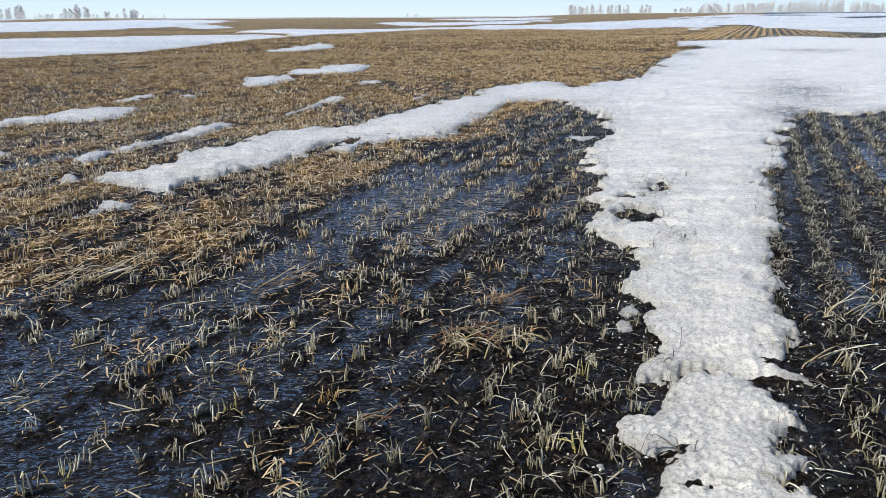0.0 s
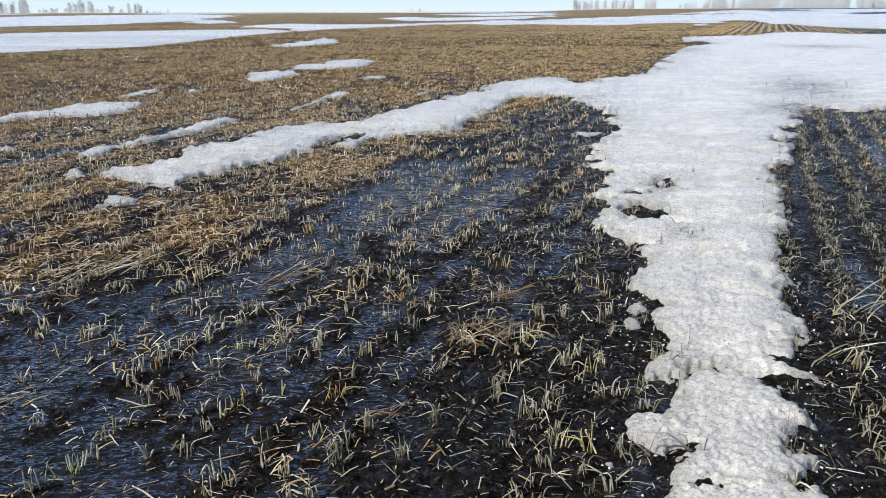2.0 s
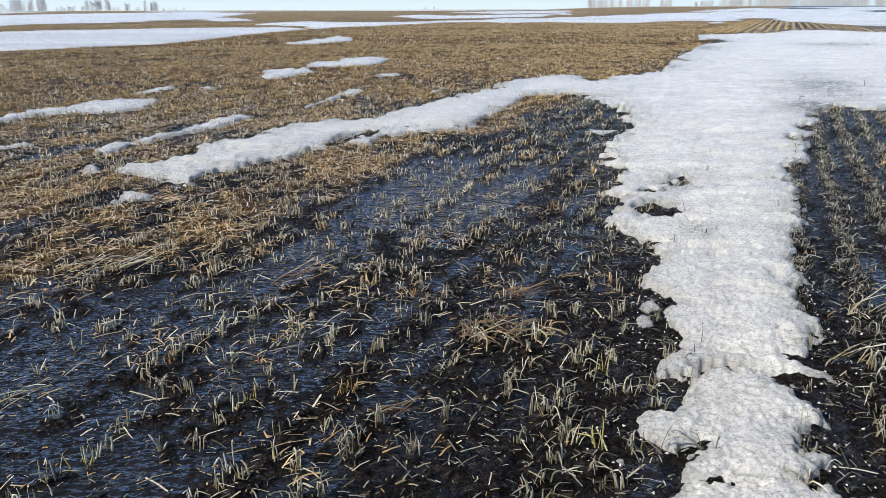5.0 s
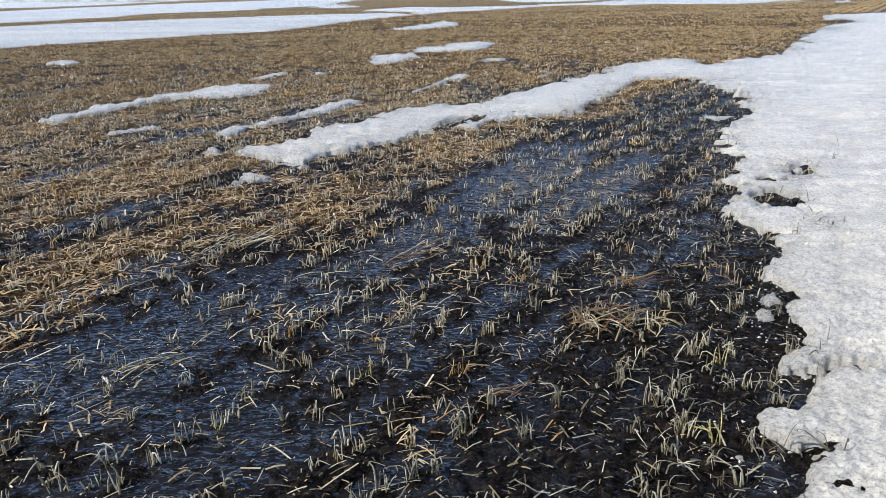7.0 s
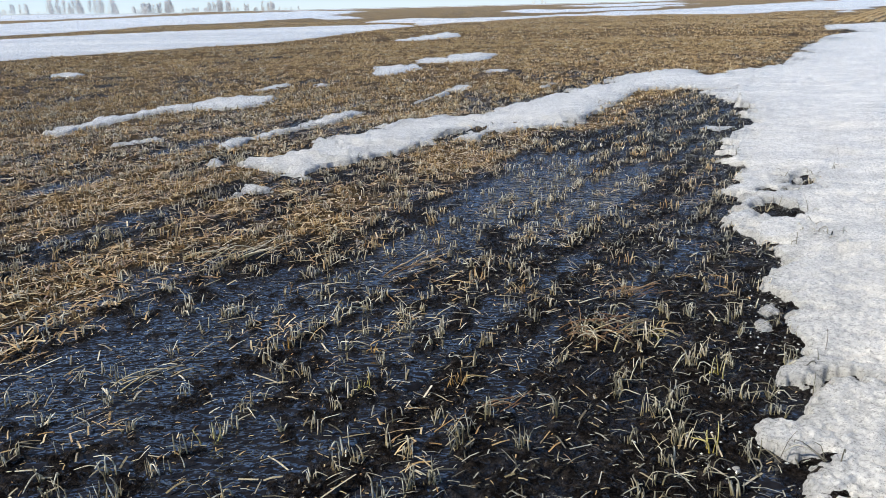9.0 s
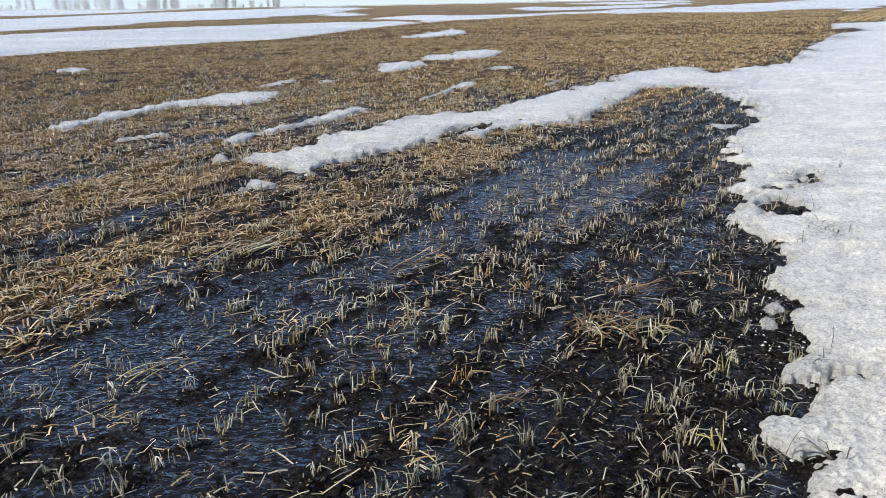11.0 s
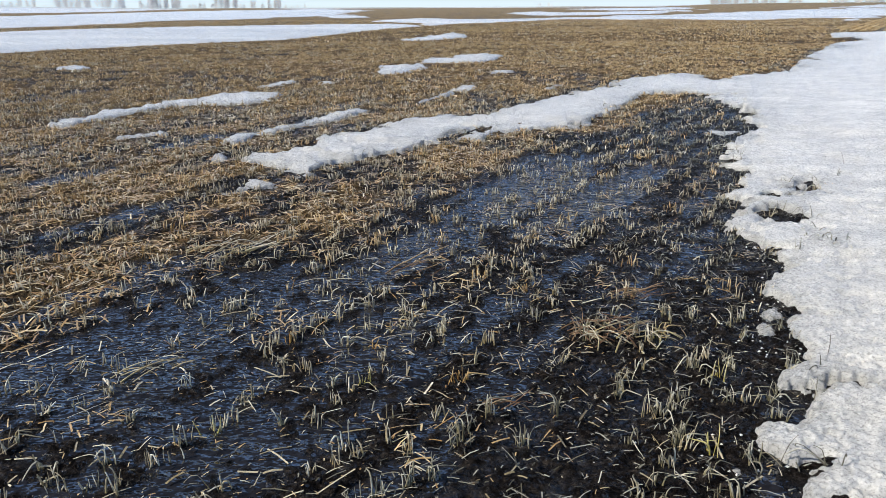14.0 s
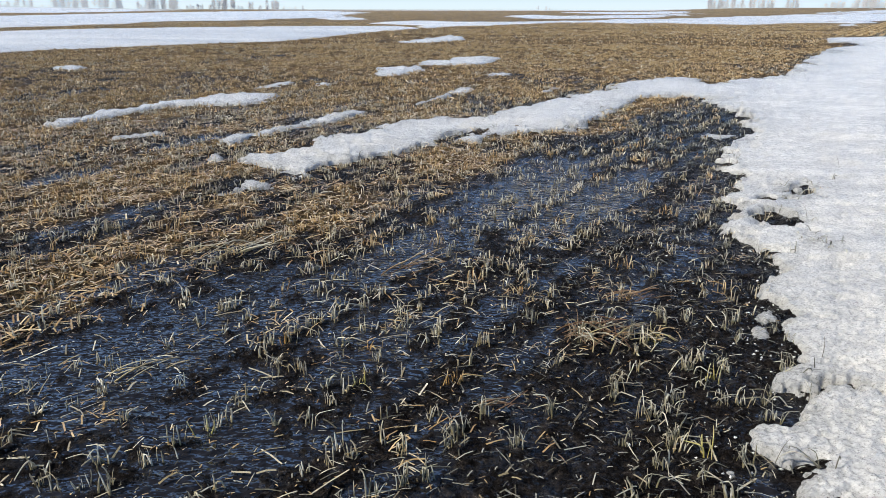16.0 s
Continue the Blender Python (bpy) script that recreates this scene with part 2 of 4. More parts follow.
PLAN['F1'] = [(-20.41, 18.6), (-19.28, 23.81), (-18.61, 25.87), (-17.57, 27.82), (-16.4, 30), (-15.07, 32.5), (-13.31, 34.8), (-13.01, 38.8), (-12.92, 44.8), (-12.81, 52.8), (-11.9, 60.2), (-15.14, 66.5), (-19.9, 65.5), (-23.84, 62.4), (-27.51, 59.5), (-30.9, 56.9), (-33.2, 52.8), (-35.2, 49.2), (-36.1, 44.9), (-35.4, 32.5)]
PLAN['F2'] = [(-164, 151.7), (-112.1, 139.9), (-130.5, 194.9), (-148.2, 253.7), (-180.6, 360.3), (-192.9, 458.9), (-203.6, 609.6), (-110.4, 405), (-57.4, 189.2), (-30.6, 112.3), (-31.1, 102.4), (-44.3, 138.8), (-43, 117.7), (-45.6, 98.7), (-47.9, 88.1), (-44.3, 70.5), (-44.6, 62.4), (-43.5, 54.1), (-41.5, 38.1)]
PLAN['F3'] = [(-252.3, 233.5), (-188.8, 235.8), (-175.1, 245.8), (-214.5, 342.6), (-735.2, 1421.1), (-848.6, 1356.5), (-998.9, 1249.9), (-1172.6, 1088.6)]
PLAN['F4'] = [(-21.64, 75.1), (-18.67, 77), (-13.97, 70.7), (-11.3, 61.9), (-10.35, 67.6), (-7.83, 71.6), (-6.14, 76.2), (-3.2, 84.4), (-0.89, 90.9), (2.97, 93.4), (6.43, 88.1), (10.27, 90.5), (13.68, 85.3), (17.16, 80.7), (23.94, 92.9), (30.3, 104.7), (30.5, 99.1), (64.5, 210), (57, 222.2), (32.6, 169.7), (21.67, 141.5), (12.18, 122), (7.38, 125), (2.68, 108), (-2.4, 100.1), (-7.54, 93.4), (-12.66, 91.3), (-19.34, 97.9), (-21.08, 86.9)]
PLAN['F5'] = [(-13.71, 169.6), (-9.77, 215.3), (-1.76, 173.1), (6.22, 198.2), (20.85, 225), (42.2, 288.9), (13.73, 147.8), (3.35, 135.7), (-4.76, 124.7)]
PLAN['F5b'] = [(-4.23, 406.3), (30.5, 521.6), (68.7, 545.7), (46.2, 331.6), (15.5, 264.2)]
PLAN['F6'] = [(19.69, 62.9), (27.48, 82.6), (34.5, 97.6), (44.7, 119.1), (38.8, 96), (35.6, 73.6), (36, 63.2), (42.5, 57.6), (357.9, 488.6), (415.2, 734), (331.6, 689.3), (225.7, 604.4), (132.6, 419), (62.1, 232.8), (28.62, 146.8), (16.65, 104.4), (18.33, 93.8), (26.88, 100.5), (33.3, 109.8), (28.39, 90.3)]
PLAN['B1'] = [(78.5, 283.4), (123.1, 372.1), (89.7, 271.1), (71.5, 254.6)]
PLAN['B2'] = [(112.1, 333), (146.5, 399.5), (119.7, 323.1), (91.2, 269.5)]
PLAN['B3'] = [(159.3, 318.9), (227.3, 401.5), (214.7, 347.3), (154.5, 272.6), (131.2, 260.6)]
PLAN['B4'] = [(228.1, 599.2), (251.4, 547), (212, 433.9), (190.5, 473.4)]
PLAN['HL'] = [(1.47, 6.09), (1.74, 6.13), (2.06, 6.44), (2.06, 6.6), (1.87, 6.44), (1.76, 6.51), (1.66, 6.23)]
PLAN['HL2'] = [(1.39, 5.62), (1.5, 5.72), (1.58, 5.68), (1.64, 5.51), (1.54, 5.45), (1.41, 5.51)]
PLAN['PT'] = [(14.74, 48.3), (17.5, 56.1), (22.65, 66.6), (39.4, 107.1), (43.6, 112), (35.8, 87.7), (35.8, 80), (36.5, 76.4), (26.43, 48.6), (25.2, 56.1), (22.54, 55.1), (19.42, 48.7)]


def inside(x, y, ring):
    """Distance to an outline, positive inside it."""
    p = np.array(ring)
    q = np.roll(p, -1, axis=0)
    best = np.full(x.shape, 1e9)
    odd = np.zeros(x.shape, bool)
    for (ax, ay), (bx, by) in zip(p, q):
        ex, ey = bx - ax, by - ay
        t = np.clip(((x - ax) * ex + (y - ay) * ey) / (ex * ex + ey * ey + 1e-12), 0, 1)
        best = np.minimum(best, (x - ax - t * ex) ** 2 + (y - ay - t * ey) ** 2)
        if abs(ey) > 1e-9:
            odd ^= ((ay > y) != (by > y)) & (x < ex * (y - ay) / ey + ax)
    return np.where(odd, 1, -1) * np.sqrt(best)


# ---- one fan-shaped net of points over the land, fine in the field's open side ----
def fan(fine):
    tilt = np.arange(radians(46), radians(6.0), -0.0016 * fine)
    near = 1.45 / np.tan(tilt)
    far = [near[-1]]
    while far[-1] < 3600:
        far.append(far[-1] * (1 + 0.016 * fine))
    rr = np.concatenate(([0.001, 0.1, 0.25, 0.45, 0.65, 0.85, 1.05, 1.2, 1.3], near, far[1:]))
    open_side = np.arange(radians(-52), radians(50), 0.0022 * fine)
    rest = np.arange(radians(50), radians(308), radians(3))
    return rr, np.concatenate((open_side, rest))


def net(name, x, y, z, keep, close=False):
    """A mesh of the quads of a net of points in which all of keep holds at some corner."""
    nr, na = x.shape
    idx = np.arange(nr * na).reshape(nr, na)
    if close:
        idx = np.concatenate((idx, idx[:, :1]), axis=1)
        keep = np.concatenate((keep, keep[:, :1]), axis=1)
    a, b, c, d = idx[:-1, :-1], idx[:-1, 1:], idx[1:, 1:], idx[1:, :-1]
    use = keep[:-1, :-1] | keep[:-1, 1:] | keep[1:, 1:] | keep[1:, :-1]
    quads = np.stack((a[use], d[use], c[use], b[use]), axis=-1)
    used, inv = np.unique(quads, return_inverse=True)
    co = np.stack((x.ravel()[used], y.ravel()[used], z.ravel()[used]), axis=-1)
    return mesh(name, co, inv.reshape(-1, 4)), used


def mesh(name, co, faces, smooth=True):
    me = bpy.data.meshes.new(name)
    n, k = faces.shape
    me.vertices.add(len(co))
    me.vertices.foreach_set("co", np.ascontiguousarray(co, np.float32).ravel())
    me.loops.add(n * k)
    me.loops.foreach_set("vertex_index", np.ascontiguousarray(faces, np.int32).ravel())
    me.polygons.add(n)
    me.polygons.foreach_set("loop_start", np.arange(0, n * k, k, dtype=np.int32))
    me.polygons.foreach_set("use_smooth", np.full(n, smooth))
    me.update(calc_edges=True)
    return me


def mark(me, name, values):
    me.attributes.new(name, "FLOAT", "POINT").data.foreach_set("value", np.ascontiguousarray(values, np.float32))


# ---- materials ----
def shader(name):
    m = bpy.data.materials.new(name)
    m.use_nodes = True
    nt = m.node_tree
    return m, nt, nt.nodes["Principled BSDF"]


def node(nt, kind, **values):
    n = nt.nodes.new("ShaderNode" + kind)
    for k, v in values.items():
        n.inputs[k.replace("_", " ")].default_value = v
    return n


def place(nt):
    return nt.nodes.new("ShaderNodeNewGeometry").outputs["Position"]


def noise_at(nt, at, scale, detail=3.0, rough_=0.55):
    n = node(nt, "TexNoise", Scale=scale, Detail=detail, Roughness=rough_)
    nt.links.new(at, n.inputs["Vector"])
    return n.outputs["Fac"]


def ramp(nt, fac, *stops):
    n = nt.nodes.new("ShaderNodeValToRGB")
    e = n.color_ramp.elements
    while len(e) < len(stops):
        e.new(0.5)
    for el, (p, c) in zip(e, stops):
        el.position, el.color = p, (*c, 1) if len(c) == 3 else c
    nt.links.new(fac, n.inputs["Fac"])
    return n.outputs["Color"]


def blend(nt, fac, a, b):
    n = nt.nodes.new("ShaderNodeMix")
    n.data_type = "RGBA"
    for sock, v in ((0, fac), (6, a), (7, b)):
        if isinstance(v, (int, float)):
            n.inputs[sock].default_value = v
        elif isinstance(v, tuple):
            n.inputs[sock].default_value = (*v, 1)
        else:
            nt.links.new(v, n.inputs[sock])
    return n.outputs[2]


def calc(nt, op, a, b=0.0):
    n = nt.nodes.new("ShaderNodeMath")
    n.operation = op
    n.use_clamp = op in ("ADD", "MULTIPLY", "SUBTRACT")
    for sock, v in zip(n.inputs, (a, b)):
        if isinstance(v, (int, float)):
            sock.default_value = v
        else:
            nt.links.new(v, sock)
    return n.outputs[0]


def relief(nt, bsdf, height, strength, distance, below=None):
    n = node(nt, "Bump", Strength=strength, Distance=distance)
    nt.links.new(height, n.inputs["Height"])
    if below:
        nt.links.new(below, n.inputs["Normal"])
    nt.links.new(n.outputs["Normal"], bsdf.inputs["Normal"])
    return n.outputs["Normal"]


def attribute(nt, name):
    n = nt.nodes.new("ShaderNodeAttribute")
    n.attribute_name = name
    return n.outputs["Fac"]


def soil_material():
    m, nt, b = shader("wet_black_soil")
    at = place(nt)
    earth = ramp(nt, noise_at(nt, at, 22, 7, 0.75), (0.34, (0.004, 0.0033, 0.003)), (0.50, (0.015, 0.0125, 0.0115)), (0.68, (0.07, 0.058, 0.050)))
    bits = ramp(nt, noise_at(nt, at, 70, 3, 0.7), (0.62, (0, 0, 0)), (0.70, (1, 1, 1)))
    earth = blend(nt, calc(nt, "MULTIPLY", bits, 0.25), earth, (0.12, 0.10, 0.07))
    straw = ramp(nt, noise_at(nt, at, 38, 6, 0.7), (0.30, (0.014, 0.010, 0.007)), (0.44, (0.10, 0.068, 0.035)),
                 (0.57, (0.30, 0.215, 0.115)), (0.75, (0.54, 0.42, 0.25)))
    wide = ramp(nt, noise_at(nt, at, 0.35, 5, 0.65), (0.3, (0.78, 0.74, 0.72)), (0.7, (1.05, 1.0, 0.92)))
    mul = nt.nodes.new("ShaderNodeMix")
    mul.data_type, mul.blend_type = "RGBA", "MULTIPLY"
    mul.inputs[0].default_value = 1.0
    nt.links.new(straw, mul.inputs[6])
    nt.links.new(wide, mul.inputs[7])
    stand = ramp(nt, noise_at(nt, at, 2.2, 6, 0.7), (0.3, (0.10, 0.075, 0.043)), (0.5, (0.24, 0.18, 0.105)), (0.7, (0.38, 0.30, 0.18)))
    dense = blend(nt, attribute(nt, "stubble"), mul.outputs[2], stand)
    cover = attribute(nt, "litter")
    torn = calc(nt, "ADD", calc(nt, "MULTIPLY", cover, 1.4), calc(nt, "SUBTRACT", noise_at(nt, at, 14, 4, 0.65), 0.72))
    fac = calc(nt, "MULTIPLY", cover, ramp(nt, torn, (0.25, (0, 0, 0)), (0.6, (1, 1, 1))))
    nt.links.new(blend(nt, fac, earth, dense), b.inputs["Base Color"])
    film = attribute(nt, "film")
    wet = ramp(nt, noise_at(nt, at, 52, 4, 0.6), (0.50, (0.6, 0.6, 0.6)), (0.60, (0.09, 0.09, 0.09)))
    wet = blend(nt, film, wet, (0.06, 0.06, 0.06))
    nt.links.new(blend(nt, fac, wet, (0.85, 0.85, 0.85)), b.inputs["Roughness"])
    b.inputs["IOR"].default_value = 1.33
    shine = ramp(nt, noise_at(nt, at, 52, 4, 0.6), (0.53, (0.015, 0.015, 0.015)), (0.62, (0.8, 0.8, 0.8)))
    shine = blend(nt, film, shine, (0.85, 0.85, 0.85))
    nt.links.new(blend(nt, fac, shine, (0.12, 0.12, 0.12)), b.inputs["Specular IOR Level"])
    crumb = nt.nodes.new("ShaderNodeTexVoronoi")
    crumb.inputs["Scale"].default_value = 46
    nt.links.new(at, crumb.inputs["Vector"])
    low = relief(nt, b, crumb.outputs["Distance"], 1.0, 0.03)
    relief(nt, b, noise_at(nt, at, 65, 5, 0.75), 1.0, 0.045, low)
    return m


def water_material():
    m, nt, b = shader("melt_water")
    at = place(nt)
    b.inputs["Base Color"].default_value = (0.011, 0.010, 0.0108, 1)
    b.inputs["Roughness"].default_value = 0.03
    b.inputs["IOR"].default_value = 1.45
    turn = node(nt, "Mapping", Rotation=(0, 0, radians(12)), Scale=(0.75, 1.15, 1.0))
    nt.links.new(at, turn.inputs["Vector"])
    broad = relief(nt, b, noise_at(nt, turn.outputs["Vector"], 7, 1, 0.5), 1.0, 0.034)
    relief(nt, b, noise_at(nt, turn.outputs["Vector"], 24, 1.5, 0.5), 1.0, 0.028, broad)
    return m


def snow_material(name, dirt, streaks=0.0, base=0.0, reach=0.05, long=5.0):
    m, nt, b = shader(name)
    at = place(nt)
    thin = attribute(nt, "edge")
    lie = node(nt, "Mapping", Scale=(1.0, 1.8, 1.0))
    nt.links.new(at, lie.inputs["Vector"])
    dusty = noise_at(nt, lie.outputs["Vector"], 2.6, 7, 0.72)
    blots = ramp(nt, dusty, (0.48, (0, 0, 0)), (0.60, (1, 1, 1)))
    dirty = calc(nt, "ADD", calc(nt, "MULTIPLY", thin, 0.8), calc(nt, "ADD", calc(nt, "MULTIPLY", blots, 0.3), base))
    white = ramp(nt, noise_at(nt, at, 28, 6, 0.75), (0.36, (0.72, 0.715, 0.69)), (0.56, (0.975, 0.945, 0.89)))
    grey = ramp(nt, noise_at(nt, at, 60, 4, 0.7), (0.35, (0.30, 0.30, 0.285)), (0.65, (0.60, 0.595, 0.57)))
    grains = nt.nodes.new("ShaderNodeTexVoronoi")
    grains.inputs["Scale"].default_value = 95
    nt.links.new(at, grains.inputs["Vector"])
    tone = nt.nodes.new("ShaderNodeSeparateColor")
    nt.links.new(grains.outputs["Color"], tone.inputs[0])
    white = blend(nt, calc(nt, "MULTIPLY", ramp(nt, tone.outputs[0], (0.40, (0, 0, 0)), (0.95, (1, 1, 1))), 0.65), white, (0.62, 0.62, 0.605))
    col = blend(nt, calc(nt, "MULTIPLY", dirty, dirt), white, grey)
    hold = ramp(nt, noise_at(nt, lie.outputs["Vector"], 4.2, 3, 0.6), (0.53, (0, 0, 0)), (0.63, (1, 1, 1)))
    col = blend(nt, calc(nt, "MULTIPLY", hold, 0.4 * dirt), col, grey)
    if streaks:
        broad = node(nt, "Mapping", Scale=(reach, reach * long, 1.0), Rotation=(0, 0, radians(-22)))
        nt.links.new(at, broad.inputs["Vector"])
        crust = ramp(nt, noise_at(nt, broad.outputs["Vector"], 1.0, 6, 0.7), (0.43, (0, 0, 0)), (0.57, (1, 1, 1)))
        col = blend(nt, calc(nt, "MULTIPLY", crust, streaks), col, (0.50, 0.505, 0.51))
    torn = calc(nt, "ADD", thin, calc(nt, "MULTIPLY", calc(nt, "SUBTRACT", noise_at(nt, at, 16, 4, 0.7), 0.5), 1.1))
    ice = ramp(nt, torn, (0.78, (0, 0, 0)), (1.05, (1, 1, 1)))
    col = blend(nt, calc(nt, "MULTIPLY", ice, 0.6 * dirt), col, (0.23, 0.23, 0.22))
    specks = ramp(nt, noise_at(nt, at, 130, 2, 0.6), (0.70, (0, 0, 0)), (0.76, (1, 1, 1)))
    col = blend(nt, calc(nt, "MULTIPLY", specks, calc(nt, "MULTIPLY", dirty, 0.5)), col, (0.11, 0.09, 0.06))
    flecks = ramp(nt, noise_at(nt, lie.outputs["Vector"], 7, 7, 0.8), (0.44, (0, 0, 0)), (0.52, (1, 1, 1)))
    col = blend(nt, calc(nt, "MULTIPLY", attribute(nt, "soiled"), flecks), col, (0.20, 0.19, 0.165))
    coarse = nt.nodes.new("ShaderNodeMix")
    coarse.data_type, coarse.blend_type = "RGBA", "MULTIPLY"
    coarse.inputs[0].default_value = 1.0
    nt.links.new(col, coarse.inputs[6])
    nt.links.new(ramp(nt, noise_at(nt, at, 105, 3, 0.75), (0.35, (0.50, 0.50, 0.49)), (0.48, (1, 1, 1))), coarse.inputs[7])
    nt.links.new(coarse.outputs[2], b.inputs["Base Color"])
    nt.links.new(ramp(nt, noise_at(nt, at, 55, 3), (0.38, (0.08, 0.08, 0.08)), (0.60, (0.5, 0.5, 0.5))), b.inputs["Roughness"])
    b.inputs["IOR"].default_value = 1.31
    cell = nt.nodes.new("ShaderNodeTexVoronoi")
    cell.inputs["Scale"].default_value = 170
    nt.links.new(at, cell.inputs["Vector"])
    low = relief(nt, b, noise_at(nt, at, 60, 6, 0.8), 0.7, 0.014)
    facet = nt.nodes.new("ShaderNodeSeparateColor")
    nt.links.new(cell.outputs["Color"], facet.inputs[0])
    relief(nt, b, facet.outputs[0], 0.8, 0.007, low)
    return m


def straw_material(name, dark, mid, pale, foot, per_island):
    """Weathered straw: each stalk of its own tone, darker and yellower at the foot, paler towards the tip."""
    m, nt, b = shader(name)
    if per_island:
        pick = nt.nodes.new("ShaderNodeNewGeometry").outputs["Random Per Island"]
    else:
        pick = nt.nodes.new("ShaderNodeObjectInfo").outputs["Random"]
    col = ramp(nt, pick, (0.0, dark), (0.45, mid), (1.0, pale))
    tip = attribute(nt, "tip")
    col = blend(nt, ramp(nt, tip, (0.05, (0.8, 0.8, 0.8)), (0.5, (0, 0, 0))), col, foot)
    mul = nt.nodes.new("ShaderNodeMix")
    mul.data_type, mul.blend_type = "RGBA", "MULTIPLY"
    mul.inputs[0].default_value = 1.0
    nt.links.new(col, mul.inputs[6])
    nt.links.new(ramp(nt, noise_at(nt, place(nt), 70, 3), (0.35, (0.72, 0.69, 0.64)), (0.62, (1, 1, 1))), mul.inputs[7])
    wet = ramp(nt, noise_at(nt, place(nt), 17, 2), (0.52, (0, 0, 0)), (0.68, (1, 1, 1)))
    col = blend(nt, calc(nt, "MULTIPLY", wet, 0.4), mul.outputs[2], dark)
    nt.links.new(col, b.inputs["Base Color"])
    b.inputs["Roughness"].default_value = 0.34
    b.inputs["IOR"].default_value = 1.4
    thin = nt.nodes.new("ShaderNodeBsdfTranslucent")
    nt.links.new(col, thin.inputs["Color"])
    both = nt.nodes.new("ShaderNodeMixShader")
    both.inputs[0].default_value = 0.16
    nt.links.new(b.outputs[0], both.inputs[1])
    nt.links.new(thin.outputs[0], both.inputs[2])
    nt.links.new(both.outputs[0], nt.nodes["Material Output"].inputs["Surface"])
    return m


def bark_material(name, dark, pale, scale):
    m, nt, b = shader(name)
    nt.links.new(ramp(nt, noise_at(nt, place(nt), scale, 4), (0.35, dark), (0.65, pale)), b.inputs["Base Color"])
    b.inputs["Roughness"].default_value = 0.8
    return m


SOIL, MELT = soil_material(), water_material()
SNOW_GREY = snow_material("thin_dirty_snow", 0.95, 0.3, 0.2, 2.2)
SNOW_OLD, SNOW_CLEAN = snow_material("old_granular_snow", 0.9, 0.48, 0.0, 0.7, 5.0), snow_material("open_field_snow", 0.35, 0.9, 1.0, 0.025, 7.0)
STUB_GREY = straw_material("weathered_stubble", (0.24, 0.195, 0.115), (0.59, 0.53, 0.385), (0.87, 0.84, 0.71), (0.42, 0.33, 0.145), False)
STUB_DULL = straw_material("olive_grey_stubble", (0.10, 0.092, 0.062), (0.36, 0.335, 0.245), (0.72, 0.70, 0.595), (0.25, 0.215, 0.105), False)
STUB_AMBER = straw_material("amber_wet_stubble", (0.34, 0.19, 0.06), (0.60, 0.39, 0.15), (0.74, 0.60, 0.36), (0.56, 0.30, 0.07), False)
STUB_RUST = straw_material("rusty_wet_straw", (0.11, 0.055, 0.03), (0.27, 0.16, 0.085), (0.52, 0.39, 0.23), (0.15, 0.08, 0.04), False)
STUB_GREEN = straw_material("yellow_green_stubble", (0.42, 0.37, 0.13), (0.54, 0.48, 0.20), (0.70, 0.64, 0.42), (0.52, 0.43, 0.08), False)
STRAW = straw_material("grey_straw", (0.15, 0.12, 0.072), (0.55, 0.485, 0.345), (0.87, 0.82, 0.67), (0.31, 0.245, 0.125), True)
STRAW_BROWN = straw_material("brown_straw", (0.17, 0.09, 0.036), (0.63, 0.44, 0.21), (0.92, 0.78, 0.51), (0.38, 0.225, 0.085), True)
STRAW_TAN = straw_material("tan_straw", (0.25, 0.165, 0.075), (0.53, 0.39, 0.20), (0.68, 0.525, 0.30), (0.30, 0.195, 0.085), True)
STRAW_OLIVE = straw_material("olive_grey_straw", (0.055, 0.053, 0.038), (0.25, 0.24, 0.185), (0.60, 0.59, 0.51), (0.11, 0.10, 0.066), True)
DARK = bark_material("dark_weed_stem", (0.05, 0.04, 0.03), (0.12, 0.10, 0.07), 60)
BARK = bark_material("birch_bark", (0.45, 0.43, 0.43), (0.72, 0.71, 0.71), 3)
# distance haze put into the colour: these twigs are far paler than bare wood
TWIG_HAZED = bark_material("haze_paled_twigs", (0.66, 0.68, 0.70), (0.78, 0.80, 0.82), 1.5)

# ---- ground, water ----
rr, aa = fan(1.5)
R, A = np.meshgrid(rr, aa, indexing="ij")
GX, GY = R * np.sin(A), R * np.cos(A)
me, used = net("ground", GX, GY, soil(GX, GY), np.ones(GX.shape, bool), close=True)
mark(me, "litter", litter(GX, GY).ravel()[used])
mark(me, "stubble", step(45, 95, R).ravel()[used])
mark(me, "film", ((1 - step(14, 20, R)) * (1 - step(WATER - 0.006, WATER + 0.006, soil(GX, GY) - rise(GX, GY)))).ravel()[used])
me.materials.append(SOIL)
ground = tagged(new("ground", me), "wet black ploughland with straw litter reaching the horizon", "ground", kind="structure")

rr, aa = fan(2.5)
sel = (rr > 0.5) & (rr < 14)
R, A = np.meshgrid(rr[sel], aa[(aa < radians(50))], indexing="ij")
GX, GY = R * np.sin(A), R * np.cos(A)
deep = hollow(GX, GY)
me, used = net("water", GX, GY, WATER - 0.06 * (1 - step(0.0006, 0.0045, deep)), deep > 0.0004)
me.materials.append(MELT)
tagged(new("water", me), "shallow rippled melt water standing between stubble rows", "puddle", kind="structure")

# ---- snow ----
FINE_R, FINE_A = fan(1.0)


# soiled stretches of the bank: along, across, half length, half width
SOILED = [(5.22, -0.38, 0.15, 0.09), (16.4, 0.75, 2.6, 0.75), (12.8, 0.55, 1.0, 0.5), (35.2, 2.0, 2.2, 1.6), (30.5, -2.6, 1.2, 0.5)]


